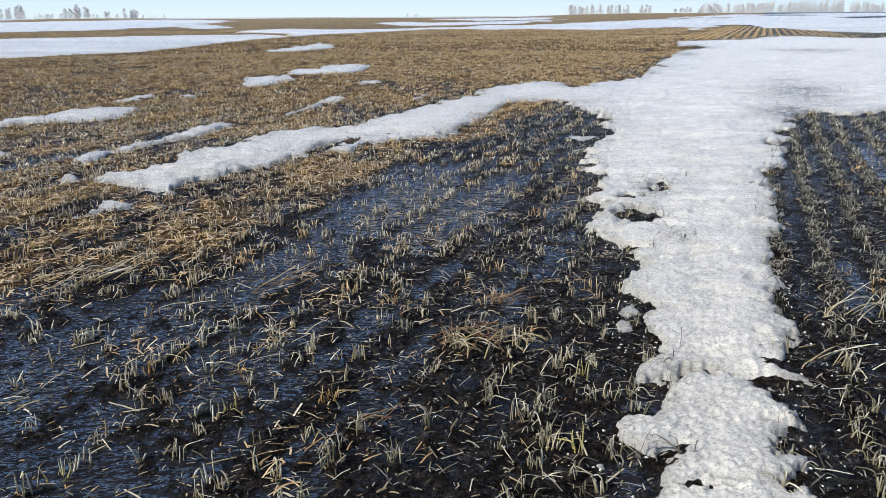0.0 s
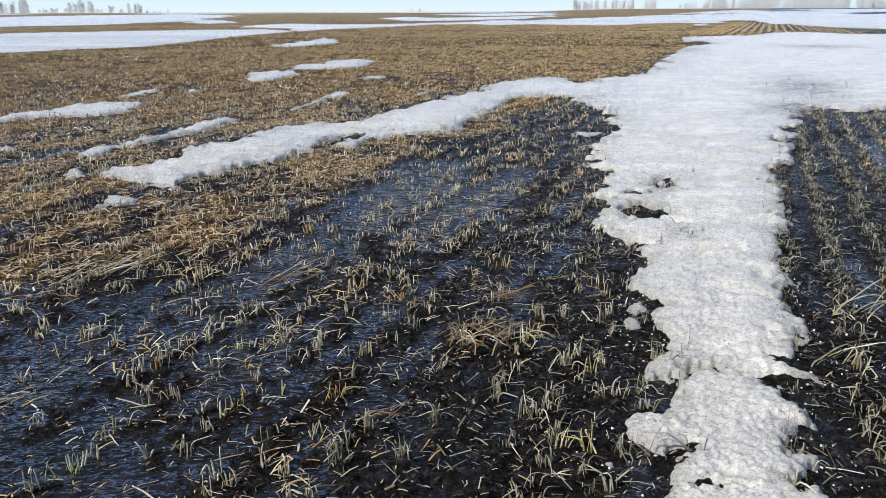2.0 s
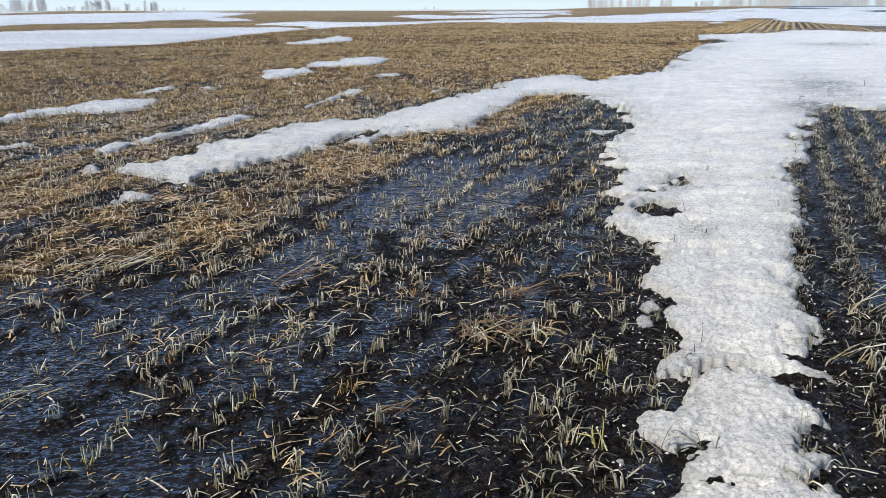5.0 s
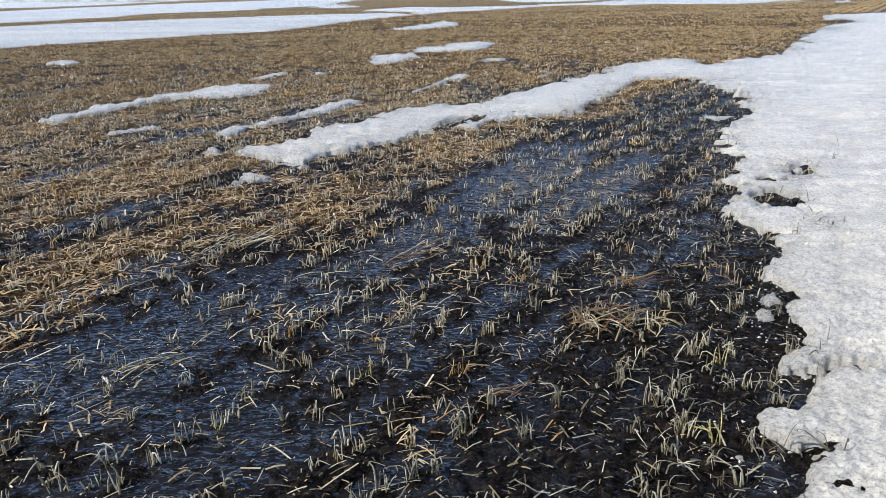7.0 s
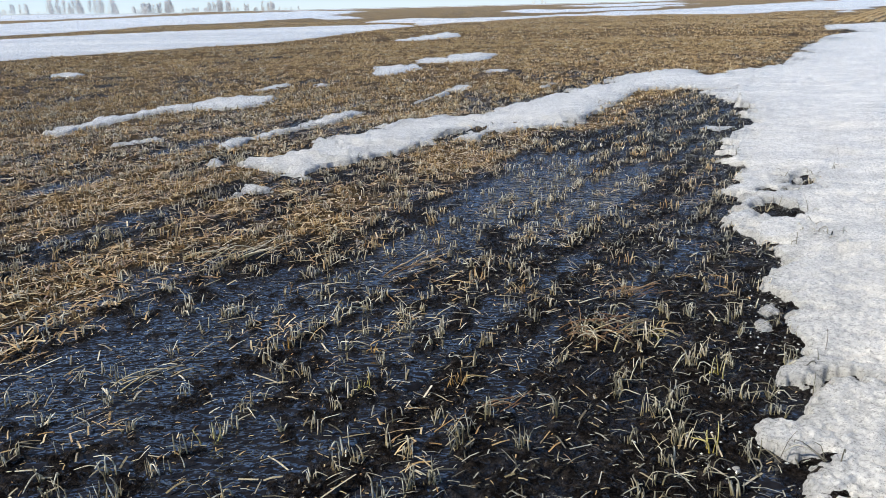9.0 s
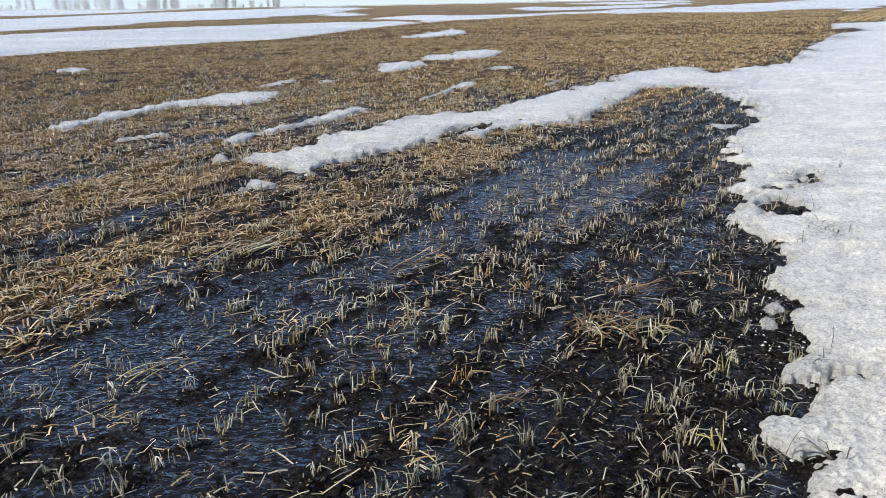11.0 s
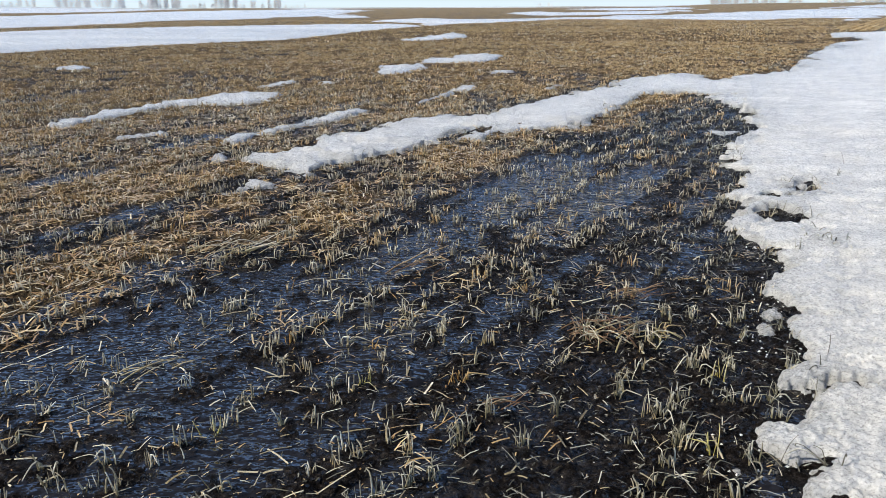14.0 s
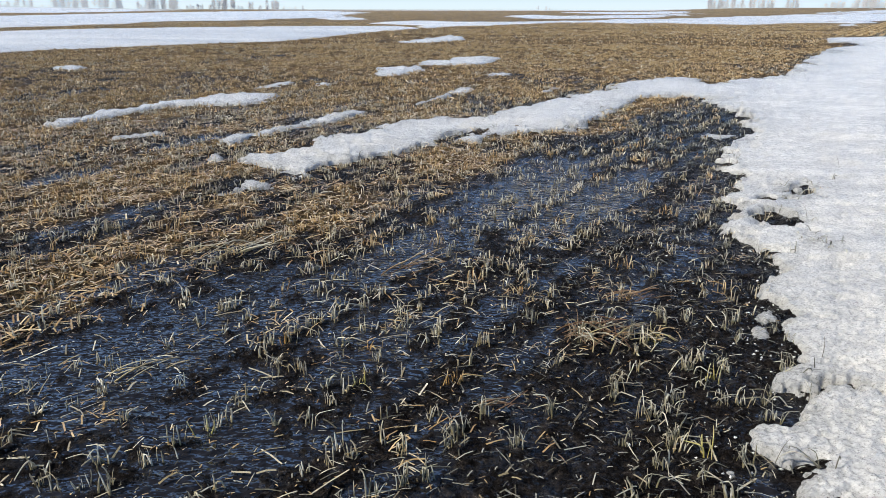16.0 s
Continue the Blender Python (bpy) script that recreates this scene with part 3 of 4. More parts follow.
def snow(name, rings, thick, edge, material, label, cut=(), ragged=1.0, category="snow patch", kind="", group="", bumpy=1.0, fray=0.03):
    """A sheet of old snow over plan outlines, with a crumbled rim; cut: bare places in it."""
    pts = np.array([p for r in rings for p in r])
    pr, pa = np.hypot(pts[:, 0], pts[:, 1]), np.arctan2(pts[:, 0], pts[:, 1])
    spread = 0.12 + 0.03 * pr.max()
    if any(inside(np.zeros(1), np.zeros(1), r)[0] > 0 for r in rings):
        i0, a_sel = 0, np.ones(len(FINE_A), bool)
    else:
        i0 = max(np.searchsorted(FINE_R, pr.min() - spread) - 1, 0)
        a = np.where(FINE_A > math.pi, FINE_A - 2 * math.pi, FINE_A)
        a_sel = (a > pa.min() - 0.06) & (a < pa.max() + 0.06)
    i1 = np.searchsorted(FINE_R, pr.max() + spread) + 2
    R, A = np.meshgrid(FINE_R[i0:i1], FINE_A[a_sel], indexing="ij")
    x, y = R * np.sin(A), R * np.cos(A)
    d = np.full(x.shape, -1e9)
    for r in rings:
        q = np.array(r)
        near = (x > q[:, 0].min() - spread) & (x < q[:, 0].max() + spread) & (y > q[:, 1].min() - spread) & (y < q[:, 1].max() + spread)
        if near.any():
            d[near] = np.maximum(d[near], inside(x[near], y[near], r))
    for r in cut:
        d = np.minimum(d, -inside(x, y, r) + np.where(R < 4, 0.006, -0.02))
    wide = 1 + R * 0.10
    d = d + ragged * (0.026 * wide * rough(x, y, 0.16, 41, 3) + 0.09 * step(5, 9, R) * (1 - step(20, 40, R)) * rough(x * 0.6, y, 0.5, 43, 2) + 0.024 * np.minimum(wide, 2.2) * rough(x, y, 0.055, 47, 3) + 0.014 * rough(x, y, 0.022, 49, 2) + 0.024 * (1 - step(4, 7, R)) * rough(x, y, 0.036, 50, 2) + fray * step(4, 7.5, R) * (1 - step(20, 40, R)) * (rough(x * 0.9, y, 0.24, 46, 3) + 0.35 * rough(x, y, 0.09, 48, 2)) + 0.045 * step(2.5, 5, R) * (1 - step(20, 40, R)) * rough(x * 0.6, y, 0.11, 45, 3) + step(35, 80, R) * 0.035 * R * rough(x, y, 8.0, 83, 3))
    up = np.clip(d, 0, None)
    body = thick * (0.55 * (1 - np.exp(-up / edge)) + 0.45 * (1 - np.exp(-up / (14 * edge))))
    body = body * (1 + 0.30 * grain(x, y, 0.6, 51)) * (0.8 + 0.2 * step(3, 6, R))
    lumps = (1 - np.exp(-up / 0.03)) * (1 - 0.6 * step(3, 8, R)) * (0.006 * rough(x * 0.45, y, 0.3, 53, 3) + 0.0035 * rough(x, y, 0.06, 57, 2) + 0.007 * grain(x, y, 0.016, 59)) * (1 - step(25, 70, R))
    lumps = lumps + (1 - np.exp(-up / 0.08)) * step(3.5, 8, R) * (1 - step(40, 90, R)) * bumpy * (0.016 * rough(x * 0.4, y, 0.42, 63, 3) + 0.012 * rough(x * 0.45, y, 0.10, 67, 3)) * thick / 0.05
    lumps = np.maximum(lumps, -0.65 * body)
    pits = np.clip(rough(x * 0.7, y, 0.13, 77, 3) - 0.12, 0, 1) * np.exp(-up / (0.17 * ragged * wide)) * (1 - step(18, 30, R))
    lumps = lumps - 0.11 * pits * thick / 0.05
    z = rise(x, y) + np.where(d > 0, 0.004 + body + lumps, np.maximum(1.2 * d, -0.09))
    me, used = net(name, x, y, z, d > -0.02 * wide)
    u, v = along(x, y)
    soiled = np.zeros_like(x)
    for u0, v0, su, sv in SOILED:
        soiled = np.maximum(soiled, np.exp(-((u - u0) / su) ** 2 - ((v - v0) / sv) ** 2))
    mark(me, "soiled", np.clip(soiled * (0.9 + 0.9 * rough(x * 0.7, y, 0.7, 95, 3)), 0, 1).ravel()[used])
    mark(me, "edge", np.exp(-up / (0.16 * wide)).ravel()[used])
    me.materials.append(material)
    return tagged(new(name, me), label, category, group, kind)


CRACK = [(0.98, 2.93), (1.05, 3.0), (1.16, 3.015), (1.25, 2.96), (1.16, 2.955), (1.06, 2.945)]
BANK = [PLAN["bank_left"], PLAN["bank_right"], PLAN["bank_far"]]
snow("snow_bank", BANK, 0.050, 0.008, SNOW_OLD, "melting granular white snow bank with crumbled icy edges", [PLAN["HL"], PLAN["HL2"], CRACK], category="snow bank", bumpy=2.0, fray=0.26)
snow("snow_drift", [PLAN["strip"]], 0.052, 0.016, SNOW_GREY, "long low tongue of greyish granular snow across the stubble", group="snow remnants in the stubble", bumpy=2.4, fray=0.17)
for key in ("d2", "d3", "d4", "d10", "d11"):
    snow("snow_drift", [PLAN[key]], 0.040, 0.015, SNOW_GREY, "thin greyish remnant of snow lying in a stubble furrow", group="snow remnants in the stubble", bumpy=3.2)
for key in ("d5", "d6", "d7", "d8", "d8b", "d9", "d12", "d13", "d14", "d20", "d21", "d19"):
    snow("snow_drift", [PLAN[key]], 0.05, 0.06, SNOW_GREY, "small white snow patch on straw-covered field", ragged=0.7, group="snow remnants in the stubble", bumpy=3.2)
for key in ("d15", "d16", "d17", "d18"):
    snow("ice_crust", [PLAN[key]], 0.010, 0.012, SNOW_GREY, "small broken crust of wet ice on black soil", ragged=0.9, category="ice", group="ice crusts beside the snow bank")
for key in ("F1", "F2", "F3", "F4", "F5", "F5b", "F6"):
    cut = [PLAN[k] for k in ("B1", "B2", "B3", "B4")] if key == "F6" else []
    snow("snow_field", [PLAN[key]], 0.12, 0.3, SNOW_CLEAN, "broad smooth sheet of snow on the distant field", cut, ragged=1.0, bumpy=0.25, category="snow field", group="distant snow sheets")

low = [(1000 * math.sin(a), 1000 * math.cos(a)) for a in np.radians(np.arange(-22, 10, 4))]
high = [(1700 * math.sin(a), 1700 * math.cos(a)) for a in np.radians(np.arange(9, -23, -4))]
snow("snow_field", [low + high], 0.2, 1.0, SNOW_CLEAN, "thin band of snow along the skyline", category="snow field", group="distant snow sheets")

# ---- stubble ----
SNOW_RINGS = [PLAN[k] for k in PLAN if k[0] in "bsdF"]
BARE_RINGS = [PLAN[k] for k in ("HL", "HL2")]


def snow_depth_in(x, y):
    """Distance into any snow, positive inside."""
    d = np.full(x.shape, -1e9)
    for r in SNOW_RINGS:
        q = np.array(r)
        near = (x > q[:, 0].min() - 1) & (x < q[:, 0].max() + 1) & (y > q[:, 1].min() - 1) & (y < q[:, 1].max() + 1)
        if near.any():
            d[near] = np.maximum(d[near], inside(x[near], y[near], r))
    for r in BARE_RINGS:
        d = np.minimum(d, -inside(x, y, r))
    return d


def unit(v):
    return v / np.maximum(np.linalg.norm(v, axis=-1, keepdims=True), 1e-9)


def stalks(p, height, turn, lean, kink, hang, width, sides, segs=6):
    """Many bent stalks as one net of points: base points p; lean from upright and its direction; kink: the share of the
    height that has broken over; hang: by how much the broken end droops. Returns points, quads and the way up each stalk."""
    n = len(p)
    s = (np.arange(segs) + 0.5) / segs
    ang = lean[:, None] * (0.75 + 0.5 * s) + hang[:, None] / (1 + np.exp(-(s - (1 - kink[:, None])) / 0.055))
    az = turn[:, None] + rng.normal(0, 0.45, n)[:, None] * s
    ways = np.stack((np.cos(az) * np.sin(ang), np.sin(az) * np.sin(ang), np.cos(ang)), -1)
    line = np.concatenate((np.zeros((n, 1, 3)), np.cumsum(ways * (height / segs)[:, None, None], 1)), 1) + p[:, None, :]
    line[:, 0] -= ways[:, 0] * 0.012
    ways = np.concatenate((ways, ways[:, -1:]), 1)
    az = np.concatenate((az, az[:, -1:]), 1)
    side = np.stack((-np.sin(az), np.cos(az), np.zeros_like(az)), -1)
    front = np.cross(side, ways)
    roll = rng.uniform(0, np.pi, n)[:, None, None]
    side, front = side * np.cos(roll) + front * np.sin(roll), front * np.cos(roll) - side * np.sin(roll)
    up = np.linspace(0, 1, segs + 1)
    w = (width[:, None] * (1.05 - 0.45 * up ** 2))[..., None]
    if sides == 2:
        ring = np.stack((line - side * w * 0.5, line + side * w * 0.5), 2)
    else:
        turns = [2 * np.pi * k / sides for k in range(sides)]
        ring = np.stack([line + side * w * 0.5 * math.cos(a) + front * w * 0.36 * math.sin(a) for a in turns], 2)
    k = ring.shape[2]
    base = (np.arange(n) * (segs + 1) * k)[:, None]
    quads = []
    for q in range(segs):
        for j in range(1 if k == 2 else k):
            a, b = q * k + j, q * k + (j + 1) % k
            quads.append(np.array((a, b, b + k, a + k)))
    faces = (base[:, None, :] + np.array(quads)[None]).reshape(-1, 4)
    return ring.reshape(-1, 3), faces, np.tile(np.repeat(up, k), n)


def lying(p, length, turn, width, arch):
    """Loose straws lying about: slightly arched flat strips."""
    n = len(p)
    d = np.stack((np.cos(turn), np.sin(turn), np.zeros(n)), -1)
    s = np.stack((-np.sin(turn), np.cos(turn), rng.uniform(-0.25, 0.25, n)), -1)
    tilt = rng.uniform(-0.25, 0.25, n)
    pts = []
    for f in (-0.5, 0.0, 0.5):
        q = p + d * (f * length)[:, None]
        q[:, 2] += arch * np.minimum(1, length / 0.1) * (1 - (2 * f) ** 2) + tilt * f * length * 0.5
        pts += [q - s * (0.5 * width)[:, None], q + s * (0.5 * width)[:, None]]
    ring = np.stack(pts, 1)
    base = (np.arange(n) * 6)[:, None, None]
    faces = (base + np.array(((0, 1, 3, 2), (2, 3, 5, 4)))[None]).reshape(-1, 4)
    return ring.reshape(-1, 3), faces, np.repeat(rng.uniform(0.0, 0.7, n), 6)


def row_points(r0, r1, gap, keep, behind=False):
    """Places along the drill rows in the open side, between two distances."""
    vs = 0.51 + ROW_GAP * np.arange(-int(r1 / ROW_GAP) - 3, int(r1 / ROW_GAP) + 3)
    us = np.arange(-r1 if behind else -2, r1, gap)
    U, V = np.meshgrid(us, vs, indexing="ij")
    U = (U + rng.uniform(-0.5, 0.5, U.shape) * gap).ravel()
    V = (V + rng.normal(0, 1, V.shape) * np.where(V > 0.2, 0.03, 0.06)).ravel()
    x, y = U * RS + V * RC, U * RC - V * RS
    r, az = np.hypot(x, y), np.degrees(np.arctan2(x, y))
    ok = (r > r0) & (r < r1) & (((az > -50) & (az < 47)) != behind)
    x, y, r = x[ok], y[ok], r[ok]
    ok = rng.random(len(x)) < keep(x, y, r)
    x, y = x[ok], y[ok]
    ok = snow_depth_in(x, y) < rng.uniform(-0.05, 0.07, len(x)) * (1 + 0.12 * np.hypot(x, y))
    return x[ok], y[ok]


def ground_points(x, y):
    return np.stack((x, y, np.maximum(soil(x, y), np.where(hollow(x, y) > 0.006, WATER - 0.01, -1))), -1)


def stuff(name, parts, material, label, category, smooth=True):
    co, fa, tip, off = [], [], [], 0
    for c, f, t in parts:
        co.append(c)
        fa.append(f + off)
        tip.append(t)
        off += len(c)
    me = mesh(name, np.concatenate(co), np.concatenate(fa), smooth)
    mark(me, "tip", np.concatenate(tip))
    me.materials.append(material)
    return tagged(new(name, me), label, category, kind="stuff")


def one(name, parts, material, parent):
    """A single stalk or straw, as a part of its clump."""
    co, fa, tip = parts
    me = mesh(name, co, fa)
    mark(me, "tip", tip)
    me.materials.append(material)
    new(name, me).parent = parent


def tufts(x, y, low, high, count, width, sides, spread=0.018, lean=0.26, bent=0.25, segs=6, lift=0.0):
    """A few stalks at each place, as arguments of stalks()."""
    n = rng.integers(count[0], count[1] + 1, len(x))
    i = np.repeat(np.arange(len(x)), n)
    m = len(i)
    px, py = x[i] + rng.normal(0, spread, m), y[i] + rng.normal(0, spread, m)
    size = np.repeat(rng.uniform(0.7, 1.25, len(x)), n)
    broken = rng.random(m) < bent
    h = rng.uniform(low, high, m) * size * np.where(broken, 1.5, 1.0)
    p = ground_points(px, py)
    p[:, 2] += lift
    return stalks(p, h, rng.uniform(0, 2 * np.pi, m), np.abs(rng.normal(0.1, lean, m)),
                  np.where(broken, rng.uniform(0.3, 0.7, m), 0.2), np.where(broken, rng.uniform(0.9, 2.3, m), rng.uniform(-0.3, 0.4, m)),
                  rng.uniform(*width, m), sides, segs)


def bare_keep(x, y, r):
    """Share of places on the rows where stubble stands."""
    u, v = along(x, y)
    k = 0.55 + 0.45 * grain(x, y, 0.4, 61)
    k = np.where(v > 0.2, 0.9, k)
    k = k * (1 - 28 * np.clip(hollow(x, y) - 0.012, 0, 0.05))
    return np.clip(k + 0.4 * litter(x, y), 0.12, 1)


# rows close by: tufts of their own, each with its stalks
TUFT_KINDS = []


def stubble_tuft(seed, material, label, tall=1.0, count=(3, 10)):
    """One clump of cut stalks: an empty at its base and each stalk a part."""
    g = random.Random(seed)
    top = tagged(new("stubble_tuft"), label, "stubble", "stubble tufts in drill rows")
    top.empty_display_size = 0.05
    for _ in range(g.randint(*count)):
        b = g.random() < 0.24
        high = tall * (g.uniform(0.065, 0.125) if b else g.choice((g.uniform(0.02, 0.045), g.uniform(0.04, 0.075))))
        a = [np.array([v]) for v in (high, g.uniform(0, 6.28), abs(g.gauss(0.1, 0.27)), g.uniform(0.35, 0.7) if b else 0.2,
                                     g.uniform(1.0, 2.3) if b else g.uniform(-0.3, 0.4), g.choice((g.uniform(0.0025, 0.0045), g.uniform(0.004, 0.0078))))]
        one("stalk", stalks(np.array([[g.gauss(0, 0.019), g.gauss(0, 0.013), 0.0]]), *a, 5), material, top)
    return top


NEAR = 3.75
nx, ny = row_points(1.55, NEAR, 0.068, bare_keep)
order = np.argsort(np.hypot(nx, ny))
nx, ny = nx[order], ny[order]
single = min(len(nx), 290)
kinds = [stubble_tuft(100 + k, STUB_GREY, "clump of cut greyish straw stubble standing in wet soil") for k in range(16)]
dull = [stubble_tuft(140 + k, STUB_DULL, "clump of dull olive-grey stubble on black soil", 1.1, (4, 12)) for k in range(16)]
left = {True: list(kinds), False: list(dull)}
for k in range(single):
    g = ground_points(nx[k:k + 1], ny[k:k + 1])[0]
    m = pose(g[0], g[1], g[2], 0, 0, rng.uniform(0, 360)) @ Matrix.Diagonal((1, 1, rng.uniform(0.75, 1.15), 1))
    pale = float(along(nx[k], ny[k])[1]) < -1.0 + 0.5 * float(grain(nx[k:k + 1], ny[k:k + 1], 0.5, 97)[0])
    if left[pale]:
        left[pale].pop().matrix_basis = pose(g[0], g[1], g[2])
    else:
        copy_thing((kinds if pale else dull)[k % 16], m)

for k, (x, y, mat, label, tall) in enumerate((
        (-1.19, 3.03, STUB_AMBER, "amber-orange clump of wet stubble stalks", 0.85),
        (-1.18, 2.27, STUB_GREEN, "yellowish clump of stubble stalks in water", 1.15),
        (-0.38, 2.77, STUB_AMBER, "upright amber-based clump of straw stubble", 1.1),
        (-0.76, 2.67, STUB_GREEN, "yellowish clump of cut stubble stalks", 1.0),
        (-1.02, 2.78, STUB_GREY, "clump of cut greyish straw stubble standing in wet soil", 1.1),
        (-0.80, 3.05, STUB_AMBER, "amber-orange clump of wet stubble stalks", 0.7),
        (0.55, 2.41, STUB_GREEN, "yellow-green clump of stubble beside the snow", 1.0),
        (0.62, 3.10, STUB_GREY, "clump of cut greyish straw stubble standing in wet soil", 1.3),
        (0.72, 2.78, STUB_GREY, "clump of cut greyish straw stubble standing in wet soil", 1.3),
        (1.55, 3.16, STUB_GREEN, "yellow-green clump of stubble beside the snow", 1.0),
        (0.47, 3.33, STUB_GREEN, "yellow-green clump of stubble beside a straw heap", 1.2),
        (0.56, 3.02, STUB_GREY, "clump of cut greyish straw stubble standing in wet soil", 1.35),
        (0.66, 2.98, STUB_GREEN, "yellow-green clump of stubble beside the snow", 1.1),
        (0.36, 2.62, STUB_GREY, "tall clump of bent greyish straw stubble on black soil", 1.4),
        (0.45, 2.42, STUB_GREY, "tall clump of bent greyish straw stubble on black soil", 1.4),
        (0.28, 2.90, STUB_GREY, "clump of cut greyish straw stubble standing in wet soil", 1.2),
        (0.02, 3.02, STUB_GREY, "clump of cut greyish straw stubble standing in wet soil", 1.0),
        (-0.2, 3.85, STUB_AMBER, "amber-orange clump of wet stubble stalks", 0.8))):
    g = ground_points(np.array([x]), np.array([y]))[0]
    stubble_tuft(200 + k, mat, label, tall, (8, 13)).matrix_basis = pose(g[0], g[1], g[2])

# the rest of the field, thinning into the distance
parts = {"grey": [], "brown": [], "tan": [], "olive": []}


def sort_in(x, y, **how):
    """Spread places over the three kinds of straw by litter and distance."""
    r = np.hypot(x, y)
    u, v = along(x, y)
    li = litter(x, y)
    pick = rng.random(len(x))
    tan = step(9, 17, r) * step(-2.5, -4.0, v)
    brown = np.where(v > 0.2, 0.06, np.clip(li * (0.75 + 0.6 * rough(x, y, 0.7, 71, 2)), 0.08, 0.95)) * (1 - 0.75 * tan)
    rest = pick >= tan * 0.72 + brown
    shade = np.maximum(0.65 * step(-2.2, -1.0, v + 0.4 * rough(x, y, 0.6, 73, 2)), 0.8 * step(6.5, 8.5, u) * step(-3.8, -3.0, v))
    dull = rng.random(len(x)) < np.where(v > 0.2, 0.95, shade)
    for key, ok in (("tan", pick < tan * 0.72), ("brown", (pick >= tan * 0.72) & (pick < tan * 0.72 + brown)), ("olive", rest & dull), ("grey", rest & ~dull)):
        for east in (False, True):
            use = ok & ((v > 0.2) == east)
            if use.any():
                fine = dict(how, high=how["high"] * 0.8, bent=0.45, width=(how["width"][0] * 0.7, how["width"][1] * 0.75), count=(how["count"][0], how["count"][1] + 2), lean=0.6)
                low_ones = dict(how, high=how["high"] * 0.8, low=how["low"] * 0.7, count=(max(2, how["count"][0] - 2), how["count"][1] - 1), lean=0.6, bent=0.4)
                parts[key].append(tufts(x[use], y[use], **(fine if east else low_ones if key == "olive" else how)))


if len(nx) > single:
    sort_in(nx[single:], ny[single:], low=0.025, high=0.075, count=(3, 6), width=(0.0048, 0.009), sides=4)
x, y = row_points(NEAR, 8.0, 0.06, bare_keep)
sort_in(x, y, low=0.022, high=0.064, count=(5, 10), width=(0.005, 0.010), sides=3, spread=0.028)
x, y = row_points(0.5, 14.0, 0.11, bare_keep, behind=True)
sort_in(x, y, low=0.03, high=0.08, count=(3, 5), width=(0.005, 0.010), sides=2, segs=4)
x, y = row_points(8.0, 15.0, 0.06, bare_keep)
sort_in(x, y, low=0.02, high=0.06, count=(6, 11), width=(0.006, 0.013), sides=2, spread=0.04, segs=4, lean=0.5, bent=0.4)
x, y = row_points(15.0, 34.0, 0.125, lambda x, y, r: (0.12 + 0.88 * step(-0.28, 0.05, rough(x, y, 0.42, 75, 3))) * (0.95 + 0.6 * rough(x * 0.3, y, 2.2, 76, 2)))
sort_in(x, y, low=0.022, high=0.066, lean=0.7, bent=0.4, count=(7, 11), width=(0.011, 0.021), sides=2, spread=0.05, segs=3)
x, y = row_points(34.0, 95.0, 0.30, lambda x, y, r: (0.2 + 0.8 * step(-0.25, 0.1, rough(x, y, 1.1, 79, 3))) * (0.85 + 0.7 * rough(x * 0.3, y, 5, 76, 2)) * np.minimum(1, 55 / r))
sort_in(x, y, low=0.03, high=0.085, lean=0.7, bent=0.4, count=(3, 4), width=(0.025, 0.055), sides=2, spread=0.11, segs=2)
x, y = row_points(42.0, 112.0, 0.13, lambda x, y, r: (inside(x, y, PLAN["PT"]) > 0) * 0.9 * (np.round((along(x, y)[1] - 0.51) / ROW_GAP) % 2 == 0))
parts["brown"].append(tufts(x, y, low=0.03, high=0.085, count=(2, 3), width=(0.02, 0.045), sides=2, spread=0.03, segs=2))

# stubble that stands out of the snow's thin rims, and out of a soiled stretch of the bank
count = 9000
r, az = np.sqrt(rng.uniform(1.7 ** 2, 15.0 ** 2, count)), np.radians(rng.uniform(-30, 46, count))
x, y = r * np.sin(az), r * np.cos(az)
d = snow_depth_in(x, y)
ok = (d > 0.0) & (d < 0.5) & (rng.random(count) < 0.55 * np.exp(-d / (0.02 + 0.008 * r)))
parts["olive"].append(tufts(x[ok], y[ok], low=0.04, high=0.10, count=(1, 4), width=(0.004, 0.009), sides=3, spread=0.03, lean=0.7, bent=0.5, lift=0.012))
for u0, v0, su, sv in SOILED:
    count = int(np.clip(60 * su * sv, 9, 90))
    u, v = rng.normal(u0, su * 0.6, count), rng.normal(v0, sv * 0.6, count)
    x, y = u * RS + v * RC, u * RC - v * RS
    parts["olive"].append(tufts(x, y, low=0.03, high=0.10, count=(1, 3), width=(0.005, 0.012), sides=2, spread=0.06, lean=0.9, bent=0.6, lift=0.03))
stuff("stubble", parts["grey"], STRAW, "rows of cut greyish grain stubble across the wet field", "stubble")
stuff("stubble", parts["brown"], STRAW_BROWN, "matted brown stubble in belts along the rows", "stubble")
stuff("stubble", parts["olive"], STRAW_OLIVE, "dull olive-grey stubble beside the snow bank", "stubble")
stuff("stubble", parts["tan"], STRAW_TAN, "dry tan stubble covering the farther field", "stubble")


def loose(count, r0, r1, keep, length, width):
    r = np.sqrt(rng.uniform(r0 ** 2, r1 ** 2, count))
    az = np.radians(rng.uniform(-50, 46, count))
    x, y = r * np.sin(az), r * np.cos(az)
    ok = (rng.random(count) < keep(x, y)) & (snow_depth_in(x, y) < -0.02)
    x, y = x[ok], y[ok]
    n = len(x)
    p = ground_points(x, y)
    p[:, 2] = np.maximum(p[:, 2], WATER) + rng.uniform(0.003, 0.02, n)
    return lying(p, rng.uniform(*length, n), rng.normal(np.pi / 2 - ROW_AZ, 1.1, n), rng.uniform(*width, n), rng.uniform(0, 0.008, n))


